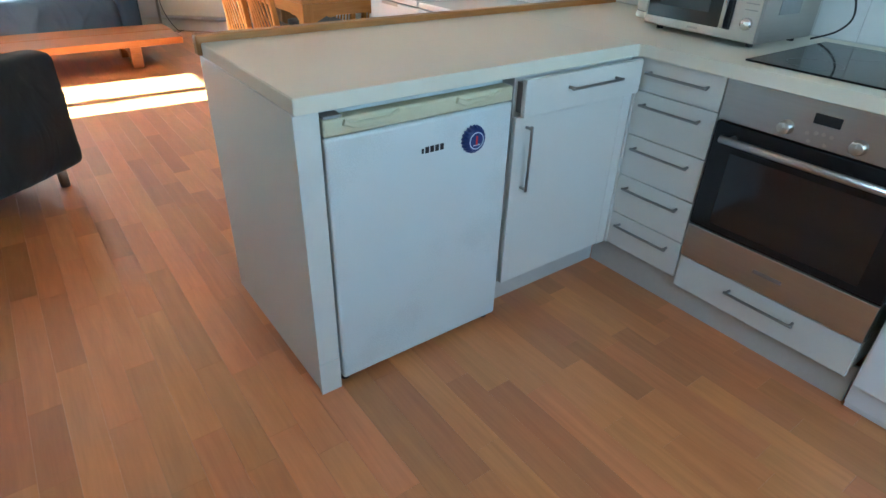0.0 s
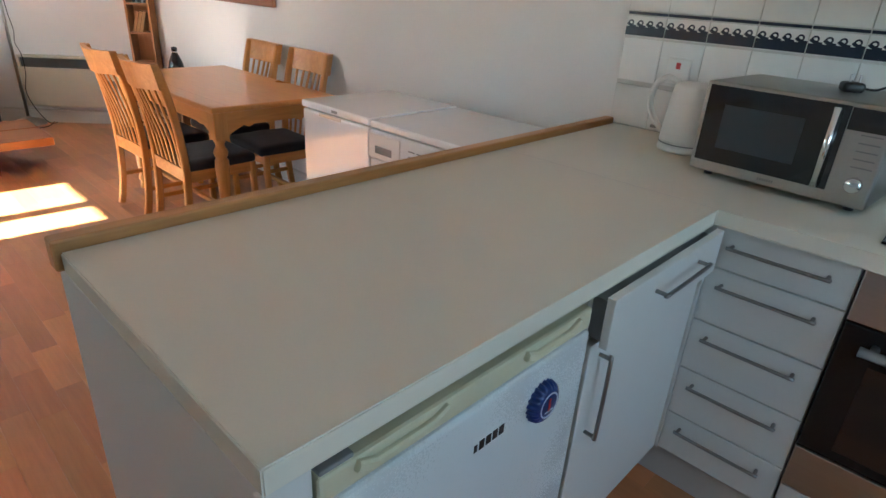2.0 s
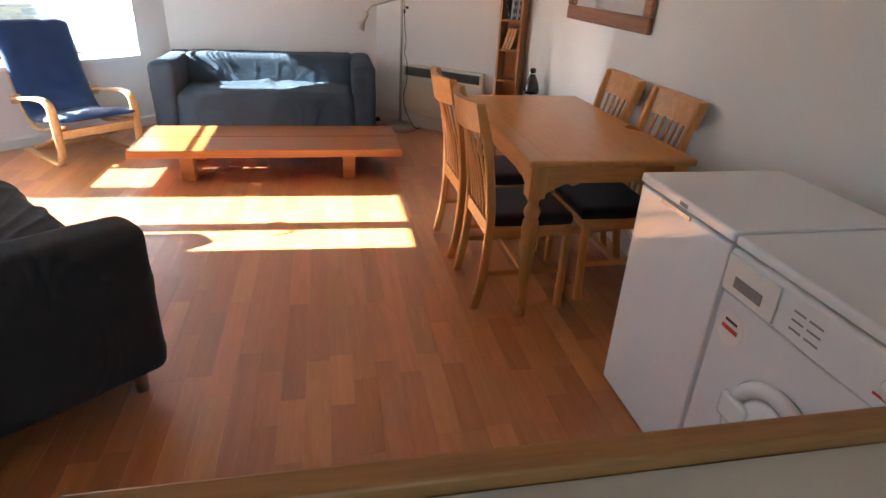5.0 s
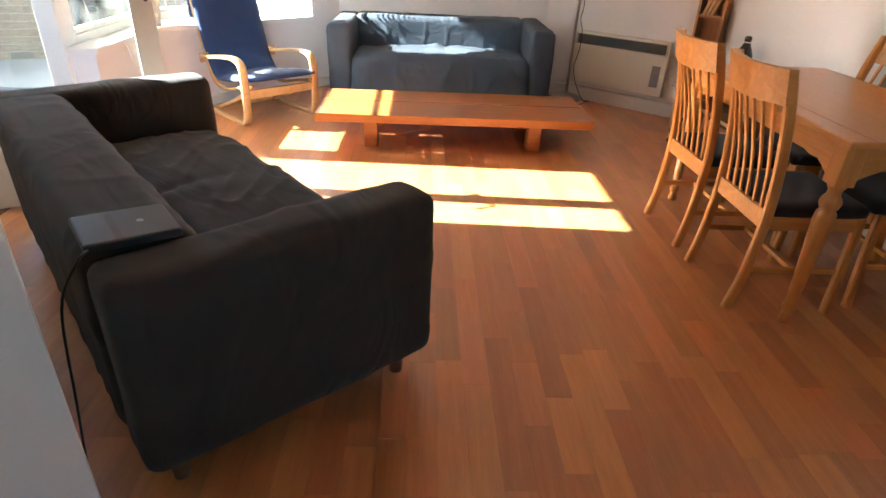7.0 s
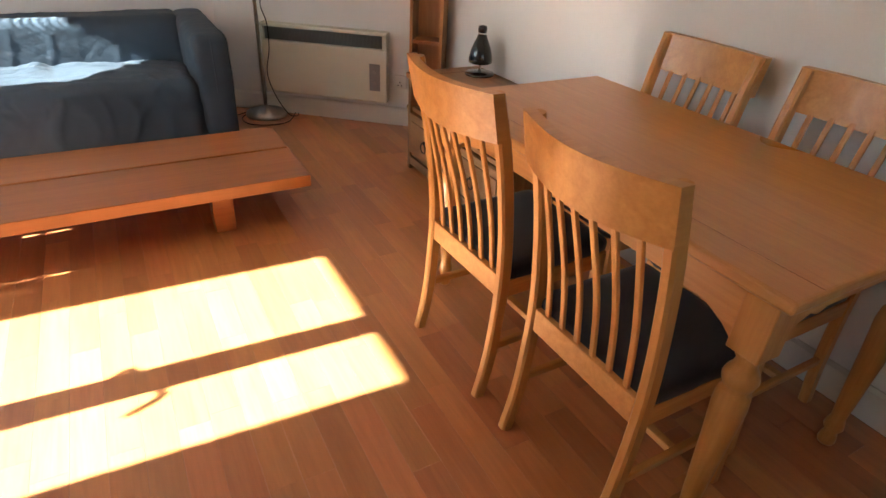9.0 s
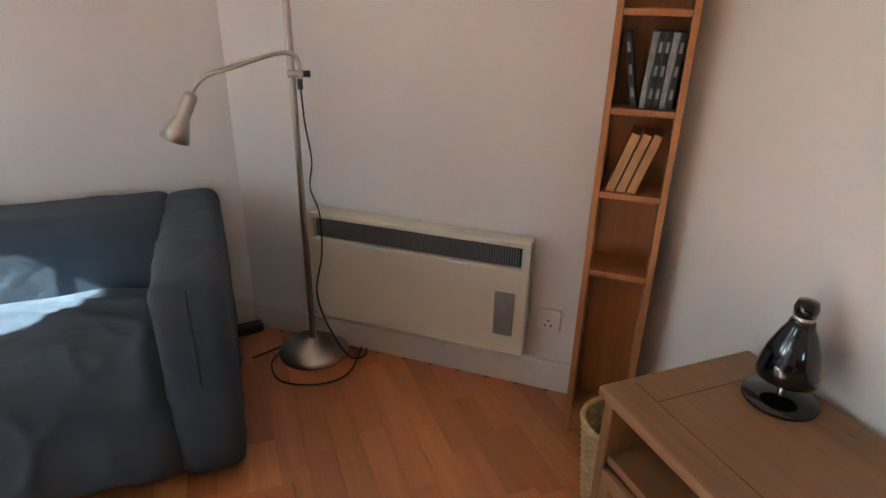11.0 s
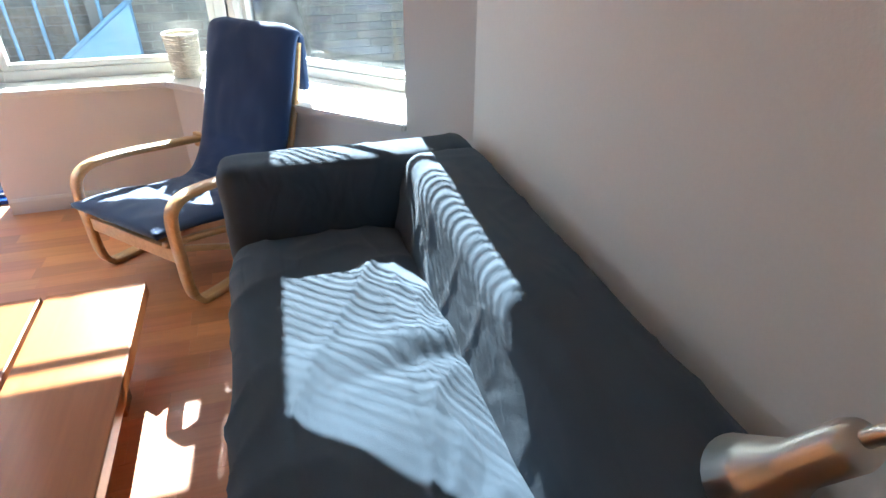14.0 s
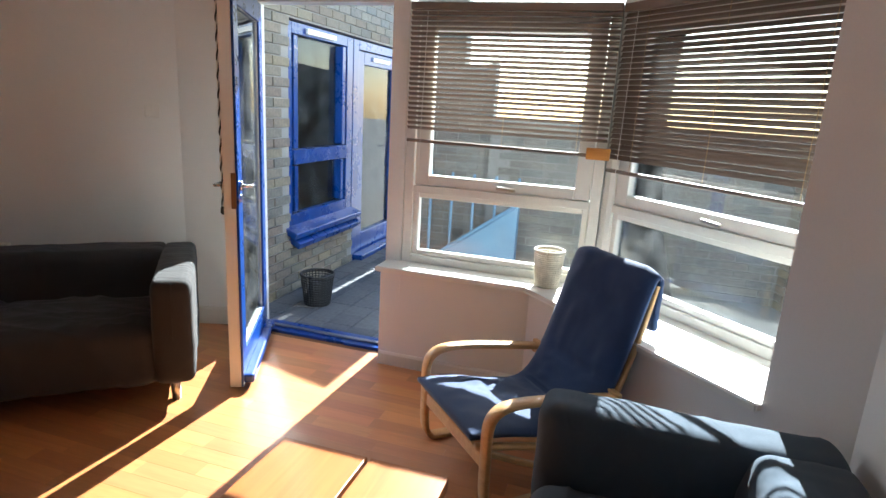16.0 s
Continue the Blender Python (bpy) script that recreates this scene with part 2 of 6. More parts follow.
def creased(m, depth):
    """Adds soft ridged folds of loose cloth to a fabric."""
    n, l = m.node_tree.nodes, m.node_tree.links
    b = n["Principled BSDF"]
    tc = n.new("ShaderNodeTexCoord")
    mp = n.new("ShaderNodeMapping")
    mp.inputs["Rotation"].default_value = (0.3, 0.2, 0.6)
    mp.inputs["Scale"].default_value = (1.9, 5.5, 3.0)
    nz = n.new("ShaderNodeTexNoise")
    nz.inputs["Scale"].default_value = 1.0
    nz.inputs["Detail"].default_value = 2.5
    nz.inputs["Distortion"].default_value = 0.9
    ce = n.new("ShaderNodeMath")
    ce.operation = "SUBTRACT"
    ce.inputs[1].default_value = 0.5
    ab = n.new("ShaderNodeMath")
    ab.operation = "ABSOLUTE"
    sm = n.new("ShaderNodeMapRange")
    sm.interpolation_type = "SMOOTHSTEP"
    sm.inputs["From Max"].default_value = 0.12
    bp = n.new("ShaderNodeBump")
    bp.inputs["Strength"].default_value = 0.8
    bp.inputs["Distance"].default_value = depth
    l.new(tc.outputs["Object"], mp.inputs["Vector"])
    l.new(mp.outputs[0], nz.inputs["Vector"])
    l.new(nz.outputs["Fac"], ce.inputs[0])
    l.new(ce.outputs[0], ab.inputs[0])
    l.new(ab.outputs[0], sm.inputs["Value"])
    l.new(sm.outputs[0], bp.inputs["Height"])
    if b.inputs["Normal"].links:
        l.new(b.inputs["Normal"].links[0].from_socket, bp.inputs["Normal"])
    l.new(bp.outputs[0], b.inputs["Normal"])


creased(M_SOFA, 0.0035)
creased(M_SOFA2, 0.003)
M_NAVY = paint("navy_cotton", (0.008, 0.034, 0.118), 0.85, vary=0.12, scale=5, grain=380, bump=0.25, sheen=0.2)
M_SEAT = paint("black_seat_fabric", (0.020, 0.020, 0.026), 0.9, vary=0.15, scale=6, grain=400, bump=0.3, sheen=0.2)
M_STEEL = paint("brushed_steel", (0.46, 0.445, 0.42), 0.32, 1.0, vary=0.06, scale=3, grain=120, bump=0.04, stretch=(1, 0.05, 1))
M_NICKEL = paint("satin_nickel", (0.58, 0.56, 0.51), 0.33, 1.0, vary=0.05, scale=5, grain=90, bump=0.02)
M_HANDLE = paint("grey_satin_metal", (0.33, 0.32, 0.31), 0.34, 1.0, vary=0.05, scale=5, grain=90, bump=0.02)
M_CHROME = paint("chrome", (0.75, 0.75, 0.76), 0.12, 1.0, vary=0.03, bump=0)
M_BLACK = paint("black_plastic", (0.012, 0.012, 0.013), 0.35, vary=0.1, bump=0.03)
M_BLACKGLOSS = paint("gloss_black", (0.008, 0.008, 0.010), 0.08, vary=0.1, bump=0, coat=0.5)
M_OVENGLASS = paint("black_oven_glass", (0.012, 0.011, 0.011), 0.07, vary=0.1, bump=0)
M_OVENGLASS.node_tree.nodes["Principled BSDF"].inputs["Specular IOR Level"].default_value = 0.3
M_FRIDGE = paint("white_enamel", (0.63, 0.665, 0.655), 0.28, vary=0.012, scale=2, grain=260, bump=0.04)
M_APPL = paint("gloss_white_enamel", (0.80, 0.81, 0.82), 0.10, vary=0.012, scale=2, grain=200, bump=0.015, coat=0.3)
M_YELLOWED = paint("yellowed_plastic", (0.58, 0.55, 0.38), 0.4, vary=0.05, scale=5, bump=0.02)
M_HEATER = paint("cream_heater_enamel", (0.70, 0.68, 0.57), 0.38, vary=0.02, scale=2, grain=150, bump=0.03)
M_GREYPLASTIC = paint("grey_plastic", (0.25, 0.25, 0.25), 0.45, vary=0.06, bump=0.03)
M_DARKGREY = paint("dark_grey_plastic", (0.035, 0.038, 0.042), 0.42, vary=0.08, bump=0.04)
M_WHITEPLASTIC = paint("white_plastic", (0.78, 0.77, 0.74), 0.32, vary=0.02, bump=0.01)
M_TILE = paint("white_glazed_tile", (0.77, 0.77, 0.75), 0.14, vary=0.02, scale=8, grain=30, bump=0.03, coat=0.3)
M_GROUT = paint("grout", (0.60, 0.59, 0.56), 0.9, vary=0.06, grain=150, bump=0.2)
M_TILEBLUE = paint("dark_blue_glaze", (0.020, 0.028, 0.050), 0.15, vary=0.1, bump=0.02, coat=0.3)
M_MAGBLUE = paint("blue_enamel", (0.012, 0.035, 0.16), 0.3, vary=0.1, bump=0.02)
M_RED_SPOT = paint("red_print", (0.55, 0.03, 0.03), 0.4, vary=0.05, bump=0)
M_PALEPRINT = paint("pale_print", (0.55, 0.62, 0.75), 0.4, vary=0.05, bump=0)
M_WICKER = paint("pale_wicker", (0.52, 0.37, 0.19), 0.65, vary=0.2, scale=25, grain=200, bump=0.3)
M_WHITEWICKER = paint("white_wicker", (0.70, 0.64, 0.52), 0.65, vary=0.15, scale=25, grain=200, bump=0.3)
M_DARKWICKER = paint("dark_wire", (0.018, 0.018, 0.02), 0.5, vary=0.1, bump=0.1)
M_BLUE = paint("royal_blue_gloss", (0.007, 0.048, 0.25), 0.28, vary=0.08, scale=4, grain=40, bump=0.06, coat=0.2)
M_PALEBLUE = paint("pale_blue_render", (0.25, 0.42, 0.60), 0.6, vary=0.1, scale=3, grain=60, bump=0.2)
M_SLAT = paint("brown_grey_slat", (0.20, 0.155, 0.12), 0.4, vary=0.05, scale=3, bump=0.01)
M_BOOK = paint("cream_paper", (0.52, 0.29, 0.13), 0.7, vary=0.1, scale=12, bump=0.1)
M_CASE = paint("black_case", (0.020, 0.022, 0.026), 0.3, vary=0.2, scale=20, bump=0.02)
M_CASEGREY = paint("grey_case_print", (0.28, 0.31, 0.34), 0.35, vary=0.3, scale=30, bump=0.02)
M_CONCRETE = paint("concrete", (0.34, 0.33, 0.31), 0.9, vary=0.12, scale=2, grain=60, bump=0.4)
M_MORTAR = paint("mortar", (0.36, 0.34, 0.31), 0.95, vary=0.08, scale=4, grain=120, bump=0.4)
M_BRICK = pieces("stock_brick", [(0.19, 0.175, 0.15), (0.25, 0.215, 0.165), (0.21, 0.165, 0.135), (0.28, 0.235, 0.16), (0.165, 0.16, 0.15)])
M_BRICK_S = pieces("stock_brick_joined", [(0.20, 0.195, 0.18), (0.26, 0.24, 0.205), (0.23, 0.20, 0.175), (0.29, 0.26, 0.21)], source="island")
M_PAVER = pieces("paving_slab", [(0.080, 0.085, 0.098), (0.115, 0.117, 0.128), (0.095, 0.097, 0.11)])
M_GLASS = clear_glass("window_glass", (0.88, 0.895, 0.89), dirt=0.022)
M_GLASS_DARK = clear_glass("court_window_glass", (0.55, 0.62, 0.62), 0.02)
M_MIRROR = paint("mirror_silver", (0.88, 0.90, 0.90), 0.02, 1.0, vary=0.005, bump=0)
M_TANBOARD = wood("outdoor_board", (0.30, 0.17, 0.09), (0.42, 0.26, 0.14), 0.6, "Y", 1.0)
M_BULB = paint("frosted_bulb", (0.75, 0.75, 0.72), 0.4, vary=0.01, bump=0)

# ---- mesh helpers ----


def link(name, bm, mat, parent=None, label="", smooth=False):
    me = bpy.data.meshes.new(name)
    bmesh.ops.recalc_face_normals(bm, faces=bm.faces)
    bm.to_mesh(me)
    bm.free()
    me.materials.append(mat)
    if smooth:
        me.shade_smooth()
    ob = new(name, me)
    if parent:
        ob.parent = parent
    if label:
        tagged(ob, label)
    return ob


def part(name, bm, material, parent, label="", smooth=False):
    return link(name, bm, material, parent, label, smooth)


def thing(name, m, label, category, group=""):
    ob = new(name)
    ob.empty_display_size = 0.1
    ob.matrix_world = m
    return tagged(ob, label, category, group)


def structure(name, bm, mat, label=""):
    return tagged(link(name, bm, mat), label, "", "", "structure")


def joined(bm, other):
    me = bpy.data.meshes.new("tmp")
    other.to_mesh(me)
    other.free()
    bm.from_mesh(me)
    bpy.data.meshes.remove(me)
    return bm


def box(lo, hi, bev=0.0, seg=2, bm=None):
    b = bmesh.new()
    c = [(a + d) / 2 for a, d in zip(lo, hi)]
    s = [abs(d - a) for a, d in zip(lo, hi)]
    bmesh.ops.create_cube(b, size=1, matrix=Matrix.Translation(c) @ Matrix.Diagonal((*s, 1)))
    if bev:
        bmesh.ops.bevel(b, geom=list(b.edges), offset=min(bev, min(s) * 0.45), segments=seg, affect="EDGES", profile=0.5)
    return joined(bm, b) if bm else b


def turned(b, m):
    bmesh.ops.transform(b, matrix=m, verts=b.verts)
    return b


def rod(p, q, r, r2=None, seg=14, bm=None):
    p, q = Vector(p), Vector(q)
    b = bmesh.new()
    d = q - p
    bmesh.ops.create_cone(b, cap_ends=True, segments=seg, radius1=r, radius2=r if r2 is None else r2, depth=d.length)
    bmesh.ops.transform(b, matrix=Matrix.Translation((p + q) / 2) @ d.to_track_quat("Z", "Y").to_matrix().to_4x4(), verts=b.verts)
    return joined(bm, b) if bm else b


def smooth_path(pts, n=6):
    """Catmull-Rom through the points."""
    pts = [Vector(p) for p in pts]
    out = []
    for i in range(len(pts) - 1):
        p0, p1, p2, p3 = pts[max(i - 1, 0)], pts[i], pts[i + 1], pts[min(i + 2, len(pts) - 1)]
        for k in range(n):
            t = k / n
            out.append(0.5 * (2 * p1 + (p2 - p0) * t + (2 * p0 - 5 * p1 + 4 * p2 - p3) * t * t + (3 * p1 - p0 - 3 * p2 + p3) * t ** 3))
    out.append(pts[-1])
    return out


def sweep(pts, section, side=None, bm=None):
    """A tube of the given 2D section along points. side: fixed side direction for flat strips."""
    b = bm or bmesh.new()
    rings = []
    up = Vector((0, 0, 1))
    for i, p in enumerate(pts):
        t = (pts[min(i + 1, len(pts) - 1)] - pts[max(i - 1, 0)]).normalized()
        s = Vector(side) if side else t.cross(up)
        if s.length < 1e-3:
            s = t.cross(Vector((1, 0, 0)))
        s = (s - t * s.dot(t)).normalized()
        u = s.cross(t).normalized()
        rings.append([b.verts.new(p + s * a + u * c) for a, c in section])
    k = len(section)
    for r, q in zip(rings, rings[1:]):
        for j in range(k):
            b.faces.new((r[j], r[(j + 1) % k], q[(j + 1) % k], q[j]))
    b.faces.new(rings[0][::-1])
    b.faces.new(rings[-1])
    return b


def circle(r, k=10):
    return [(r * math.cos(2 * math.pi * i / k), r * math.sin(2 * math.pi * i / k)) for i in range(k)]


def oblong(w, h, c=0.3):
    c = min(w, h) * c
    w, h = w / 2, h / 2
    return [(-w + c, -h), (w - c, -h), (w, -h + c), (w, h - c), (w - c, h), (-w + c, h), (-w, h - c), (-w, -h + c)]


def tube(pts, r, n=6, k=10, bm=None):
    return sweep(smooth_path(pts, n), circle(r, k), bm=bm)


def lathe(profile, seg=24, at=(0, 0, 0), bm=None):
    b = bm or bmesh.new()
    rings = []
    for r, z in profile:
        rings.append([b.verts.new((at[0] + r * math.cos(2 * math.pi * i / seg), at[1] + r * math.sin(2 * math.pi * i / seg), at[2] + z)) for i in range(seg)])
    for p, q in zip(rings, rings[1:]):
        for i in range(seg):
            b.faces.new((p[i], p[(i + 1) % seg], q[(i + 1) % seg], q[i]))
    b.faces.new(rings[0][::-1])
    b.faces.new(rings[-1])
    return b


def cushion(lo, hi, r, step=0.03, wrinkle=0.0, freq=6.0, stretch=(1, 1, 1), shape=None, seed=0.0):
    """A rounded, slightly creased upholstered block. shape(p) may bend it."""
    lo, hi = Vector(lo), Vector(hi)
    c, h = (lo + hi) / 2, (hi - lo) / 2
    b = bmesh.new()
    n = [max(4, int(2 * v / step)) for v in h]
    made = {}

    def vert(i, j, k):
        key = (i, j, k)
        if key not in made:
            p = Vector((-h.x + 2 * h.x * i / n[0], -h.y + 2 * h.y * j / n[1], -h.z + 2 * h.z * k / n[2]))
            rr = min(r, h.x * 0.98, h.y * 0.98, h.z * 0.98)
            q = Vector([max(-a + rr, min(a - rr, v)) for a, v in zip(h, p)])
            d = p - q
            nn = d.normalized() if d.length > 1e-6 else Vector((0, 0, 1))
            p = q + nn * rr if d.length > 1e-6 else p
            w = p + c
            if wrinkle:
                s = Vector((w.x * stretch[0], w.y * stretch[1], w.z * stretch[2])) * freq + Vector((seed, seed * 1.7, 0))
                warp = Vector((noise.noise(s * 0.5), noise.noise(s * 0.5 + Vector((9, 2, 5))), 0)) * 0.9
                diag = Vector((s.x * 0.8 + s.y * 0.6, (s.y * 0.8 - s.x * 0.6) * 0.35, s.z))
                f = (1 - min(1, abs(noise.noise(diag + warp)) * 1.6)) ** 5
                diag2 = Vector(((s.x - s.y) * 0.35, (s.x + s.y) * 0.9, s.z * 0.8)) + Vector((31, 7, 3))
                f3 = (1 - min(1, abs(noise.noise(diag2 + warp)) * 1.8)) ** 7
                f2 = noise.noise(s * 0.55)
                w = w + nn * wrinkle * (f * 0.75 + f3 * 0.55 + f2 * 0.6)
            if shape:
                w = shape(w)
            made[key] = b.verts.new(w)
        return made[key]

    for a, bb, cc in ((0, 1, 2), (1, 2, 0), (2, 0, 1)):
        for end in (0, n[cc]):
            for i in range(n[a]):
                for j in range(n[bb]):
                    f = []
                    for di, dj in ((0, 0), (1, 0), (1, 1), (0, 1)):
                        idx = [0, 0, 0]
                        idx[a], idx[bb], idx[cc] = i + di, j + dj, end
                        f.append(vert(*idx))
                    b.faces.new(f)
    return b


def poly_prism(pts, z0, z1, bm=None):
    b = bm or bmesh.new()
    lo = [b.verts.new((x, y, z0)) for x, y in pts]
    hi = [b.verts.new((x, y, z1)) for x, y in pts]
    b.faces.new(lo[::-1])
    b.faces.new(hi)
    k = len(pts)
    for i in range(k):
        b.faces.new((lo[i], lo[(i + 1) % k], hi[(i + 1) % k], hi[i]))
    return b


# ---- plan ----
RX = 1.93          # long wall
HEAD = 2.09        # window and door head
CEIL = 2.42
SILL = 0.605
FX = -2.50         # plane of door and first window
HA, HB = (0.769, 6.19), (1.93, 5.21)     # short wall with the panel heater
PA, PB = (-2.30, 5.02), (-1.13, 6.19)   # angled bay wall
WB0, WB1 = (-1.16, 1.15), (-2.35, 2.70)  # wall behind the second sofa
KX, KY = -1.35, -2.6
ROOM = [(RX, KY), HB, HA, PB, PA, (-2.30, 4.15), (FX, 4.13), (FX, 3.19), WB1, WB0, (KX, 1.15), (KX, KY)]


def wall_run(p, q, z0, z1, thick, bm=None, extend=0.0):
    """A wall standing to the left of the line from p to q, seen from above."""
    p, q = Vector((*p, 0)), Vector((*q, 0))
    d = (q - p).normalized()
    nrm = Vector((-d.y, d.x, 0))
    p, q = p - d * extend, q + d * extend
    pts = [(v.x, v.y) for v in (p, q, q + nrm * thick, p + nrm * thick)]
    return poly_prism(pts, z0, z1, bm)


structure("wall_east", wall_run(HB, (RX, KY), 0, CEIL, 0.15), M_WALL, "smooth off-white painted wall")
structure("wall_heater", wall_run(HA, HB, 0, CEIL, 0.15), M_WALL, "smooth off-white painted wall")
structure("wall_north", wall_run(PB, HA, 0, CEIL, 0.15), M_WALL, "smooth off-white painted wall")
structure("wall_sofa_side", wall_run(WB0, WB1, 0, CEIL, 0.12), M_WALL, "warm off-white painted wall")
structure("wall_door_side", wall_run(WB1, (FX, 3.15), 0, CEIL, 0.12), M_WALL, "warm off-white painted wall")
nib = poly_prism([(-1.16, 1.15), (-1.10, 1.07), (-0.90, 1.22), (-0.96, 1.30)], 0, CEIL)
structure("wall_nib", nib, M_WALL, "short end of the painted wall")
structure("wall_passage", wall_run((KX, KY), (KX, 1.15), 0, CEIL, 0.12), M_WALL, "plain painted wall")
structure("wall_passage_end", box((-1.47, 1.15, 0), (-1.17, 1.27, CEIL)), M_WALL, "plain painted wall")
# unseen south wall; its opening is assumed, to let fill daylight in
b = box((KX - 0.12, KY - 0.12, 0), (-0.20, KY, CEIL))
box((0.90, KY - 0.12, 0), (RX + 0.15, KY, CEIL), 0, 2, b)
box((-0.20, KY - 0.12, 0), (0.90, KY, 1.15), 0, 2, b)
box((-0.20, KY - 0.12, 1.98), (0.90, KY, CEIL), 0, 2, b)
structure("wall_south", b, M_WALL, "plain painted wall with an unseen opening added for fill light")
structure("ceiling", poly_prism([(2.1, -2.75), (2.1, 6.36), (-2.85, 6.36), (-2.85, 2.55), (-1.6, 1.0), (-1.5, -2.75)], CEIL, CEIL + 0.2), M_CEIL, "plain white ceiling")

# bay: low wall, sill, pier and lintel
pa, pb = Vector((*PA, 0)), Vector((*PB, 0))
BD = (pb - pa).normalized()
BN = Vector((-BD.y, BD.x, 0))           # outwards
BLEN = (pb - pa).length
W2END = BLEN - 0.295
W2OUT = 0.415        # window plane behind the edge of the sill


def on_bay(s, out):
    v = pa + BD * s + BN * out
    return (v.x, v.y)


structure("wall_bay_low", box((FX + 0.0, 4.135, 0), (-2.30, 5.22, SILL - 0.02)), M_WALL, "low wall under the window")
b = poly_prism([on_bay(0, 0), on_bay(W2END, 0), on_bay(W2END, W2OUT), on_bay(0.0, W2OUT)], 0, SILL - 0.02)
structure("wall_bay_angled_low", b, M_WALL, "low wall under the angled window")
b = poly_prism([on_bay(W2END, 0), on_bay(BLEN + 0.02, 0), on_bay(BLEN + 0.2, 0.50), on_bay(W2END, 0.50)], 0, CEIL)
structure("wall_bay_pier", b, M_WALL, "narrow painted wall pier beside the window")
b = box((FX - 0.08, 3.15, HEAD + 0.05), (FX + 0.07, 5.42, CEIL))
structure("wall_lintel", b, M_WALL, "painted lintel above door and window")
b = poly_prism([on_bay(0.12, W2OUT - 0.07), on_bay(W2END, W2OUT - 0.07), on_bay(W2END, W2OUT + 0.08), on_bay(0.06, W2OUT + 0.08)], HEAD + 0.05, CEIL)
structure("wall_lintel_angled", b, M_WALL, "painted lintel above the angled window")
b = poly_prism([(-2.27, 4.11), on_bay(0.0, -0.03), on_bay(W2END, -0.03), on_bay(W2END, W2OUT - 0.02), on_bay(0.16, W2OUT - 0.02), (FX + 0.02, 5.36), (FX + 0.02, 4.11)], SILL - 0.02, SILL + 0.012)
bmesh.ops.bevel(b, geom=[e for e in b.edges], offset=0.006, segments=2, affect="EDGES")
structure("window_sill", b, M_FRAME, "white glossy window sill board")

# skirting boards


def skirting(name, p, q, h=0.10, t=0.016):
    """On the room side of the line from p to q (room to the right)."""
    p, q = Vector((*p, 0)), Vector((*q, 0))
    d = (q - p).normalized()
    m = Vector((d.y, -d.x, 0))
    pts = [Vector((0, 0, 0)), m * t, m * t + Vector((0, 0, h - 0.012)), m * (t * 0.5) + Vector((0, 0, h)), Vector((0, 0, h))]
    b = bmesh.new()
    a = [b.verts.new(p + v) for v in pts]
    c = [b.verts.new(q + v) for v in pts]
    b.faces.new(a[::-1])
    b.faces.new(c)
    for i in range(5):
        b.faces.new((a[i], a[(i + 1) % 5], c[(i + 1) % 5], c[i]))
    structure(name, b, M_SKIRT, "cream gloss skirting board")


skirting("baseboard_east", HB, (RX, 0.72), 0.12)
skirting("baseboard_heater", HA, HB, 0.12)
skirting("baseboard_north", PB, HA, 0.12)
skirting("baseboard_bay", PA, PB, 0.08)
skirting("baseboard_bay_low", (-2.30, 4.14), PA, 0.08)
skirting("baseboard_sofa_side", WB0, WB1, 0.12)
skirting("baseboard_door_side", WB1, (FX, 3.15), 0.12)
skirting("baseboard_passage", (KX, KY), (KX, 1.15), 0.12)

# ---- windows, door, blinds ----


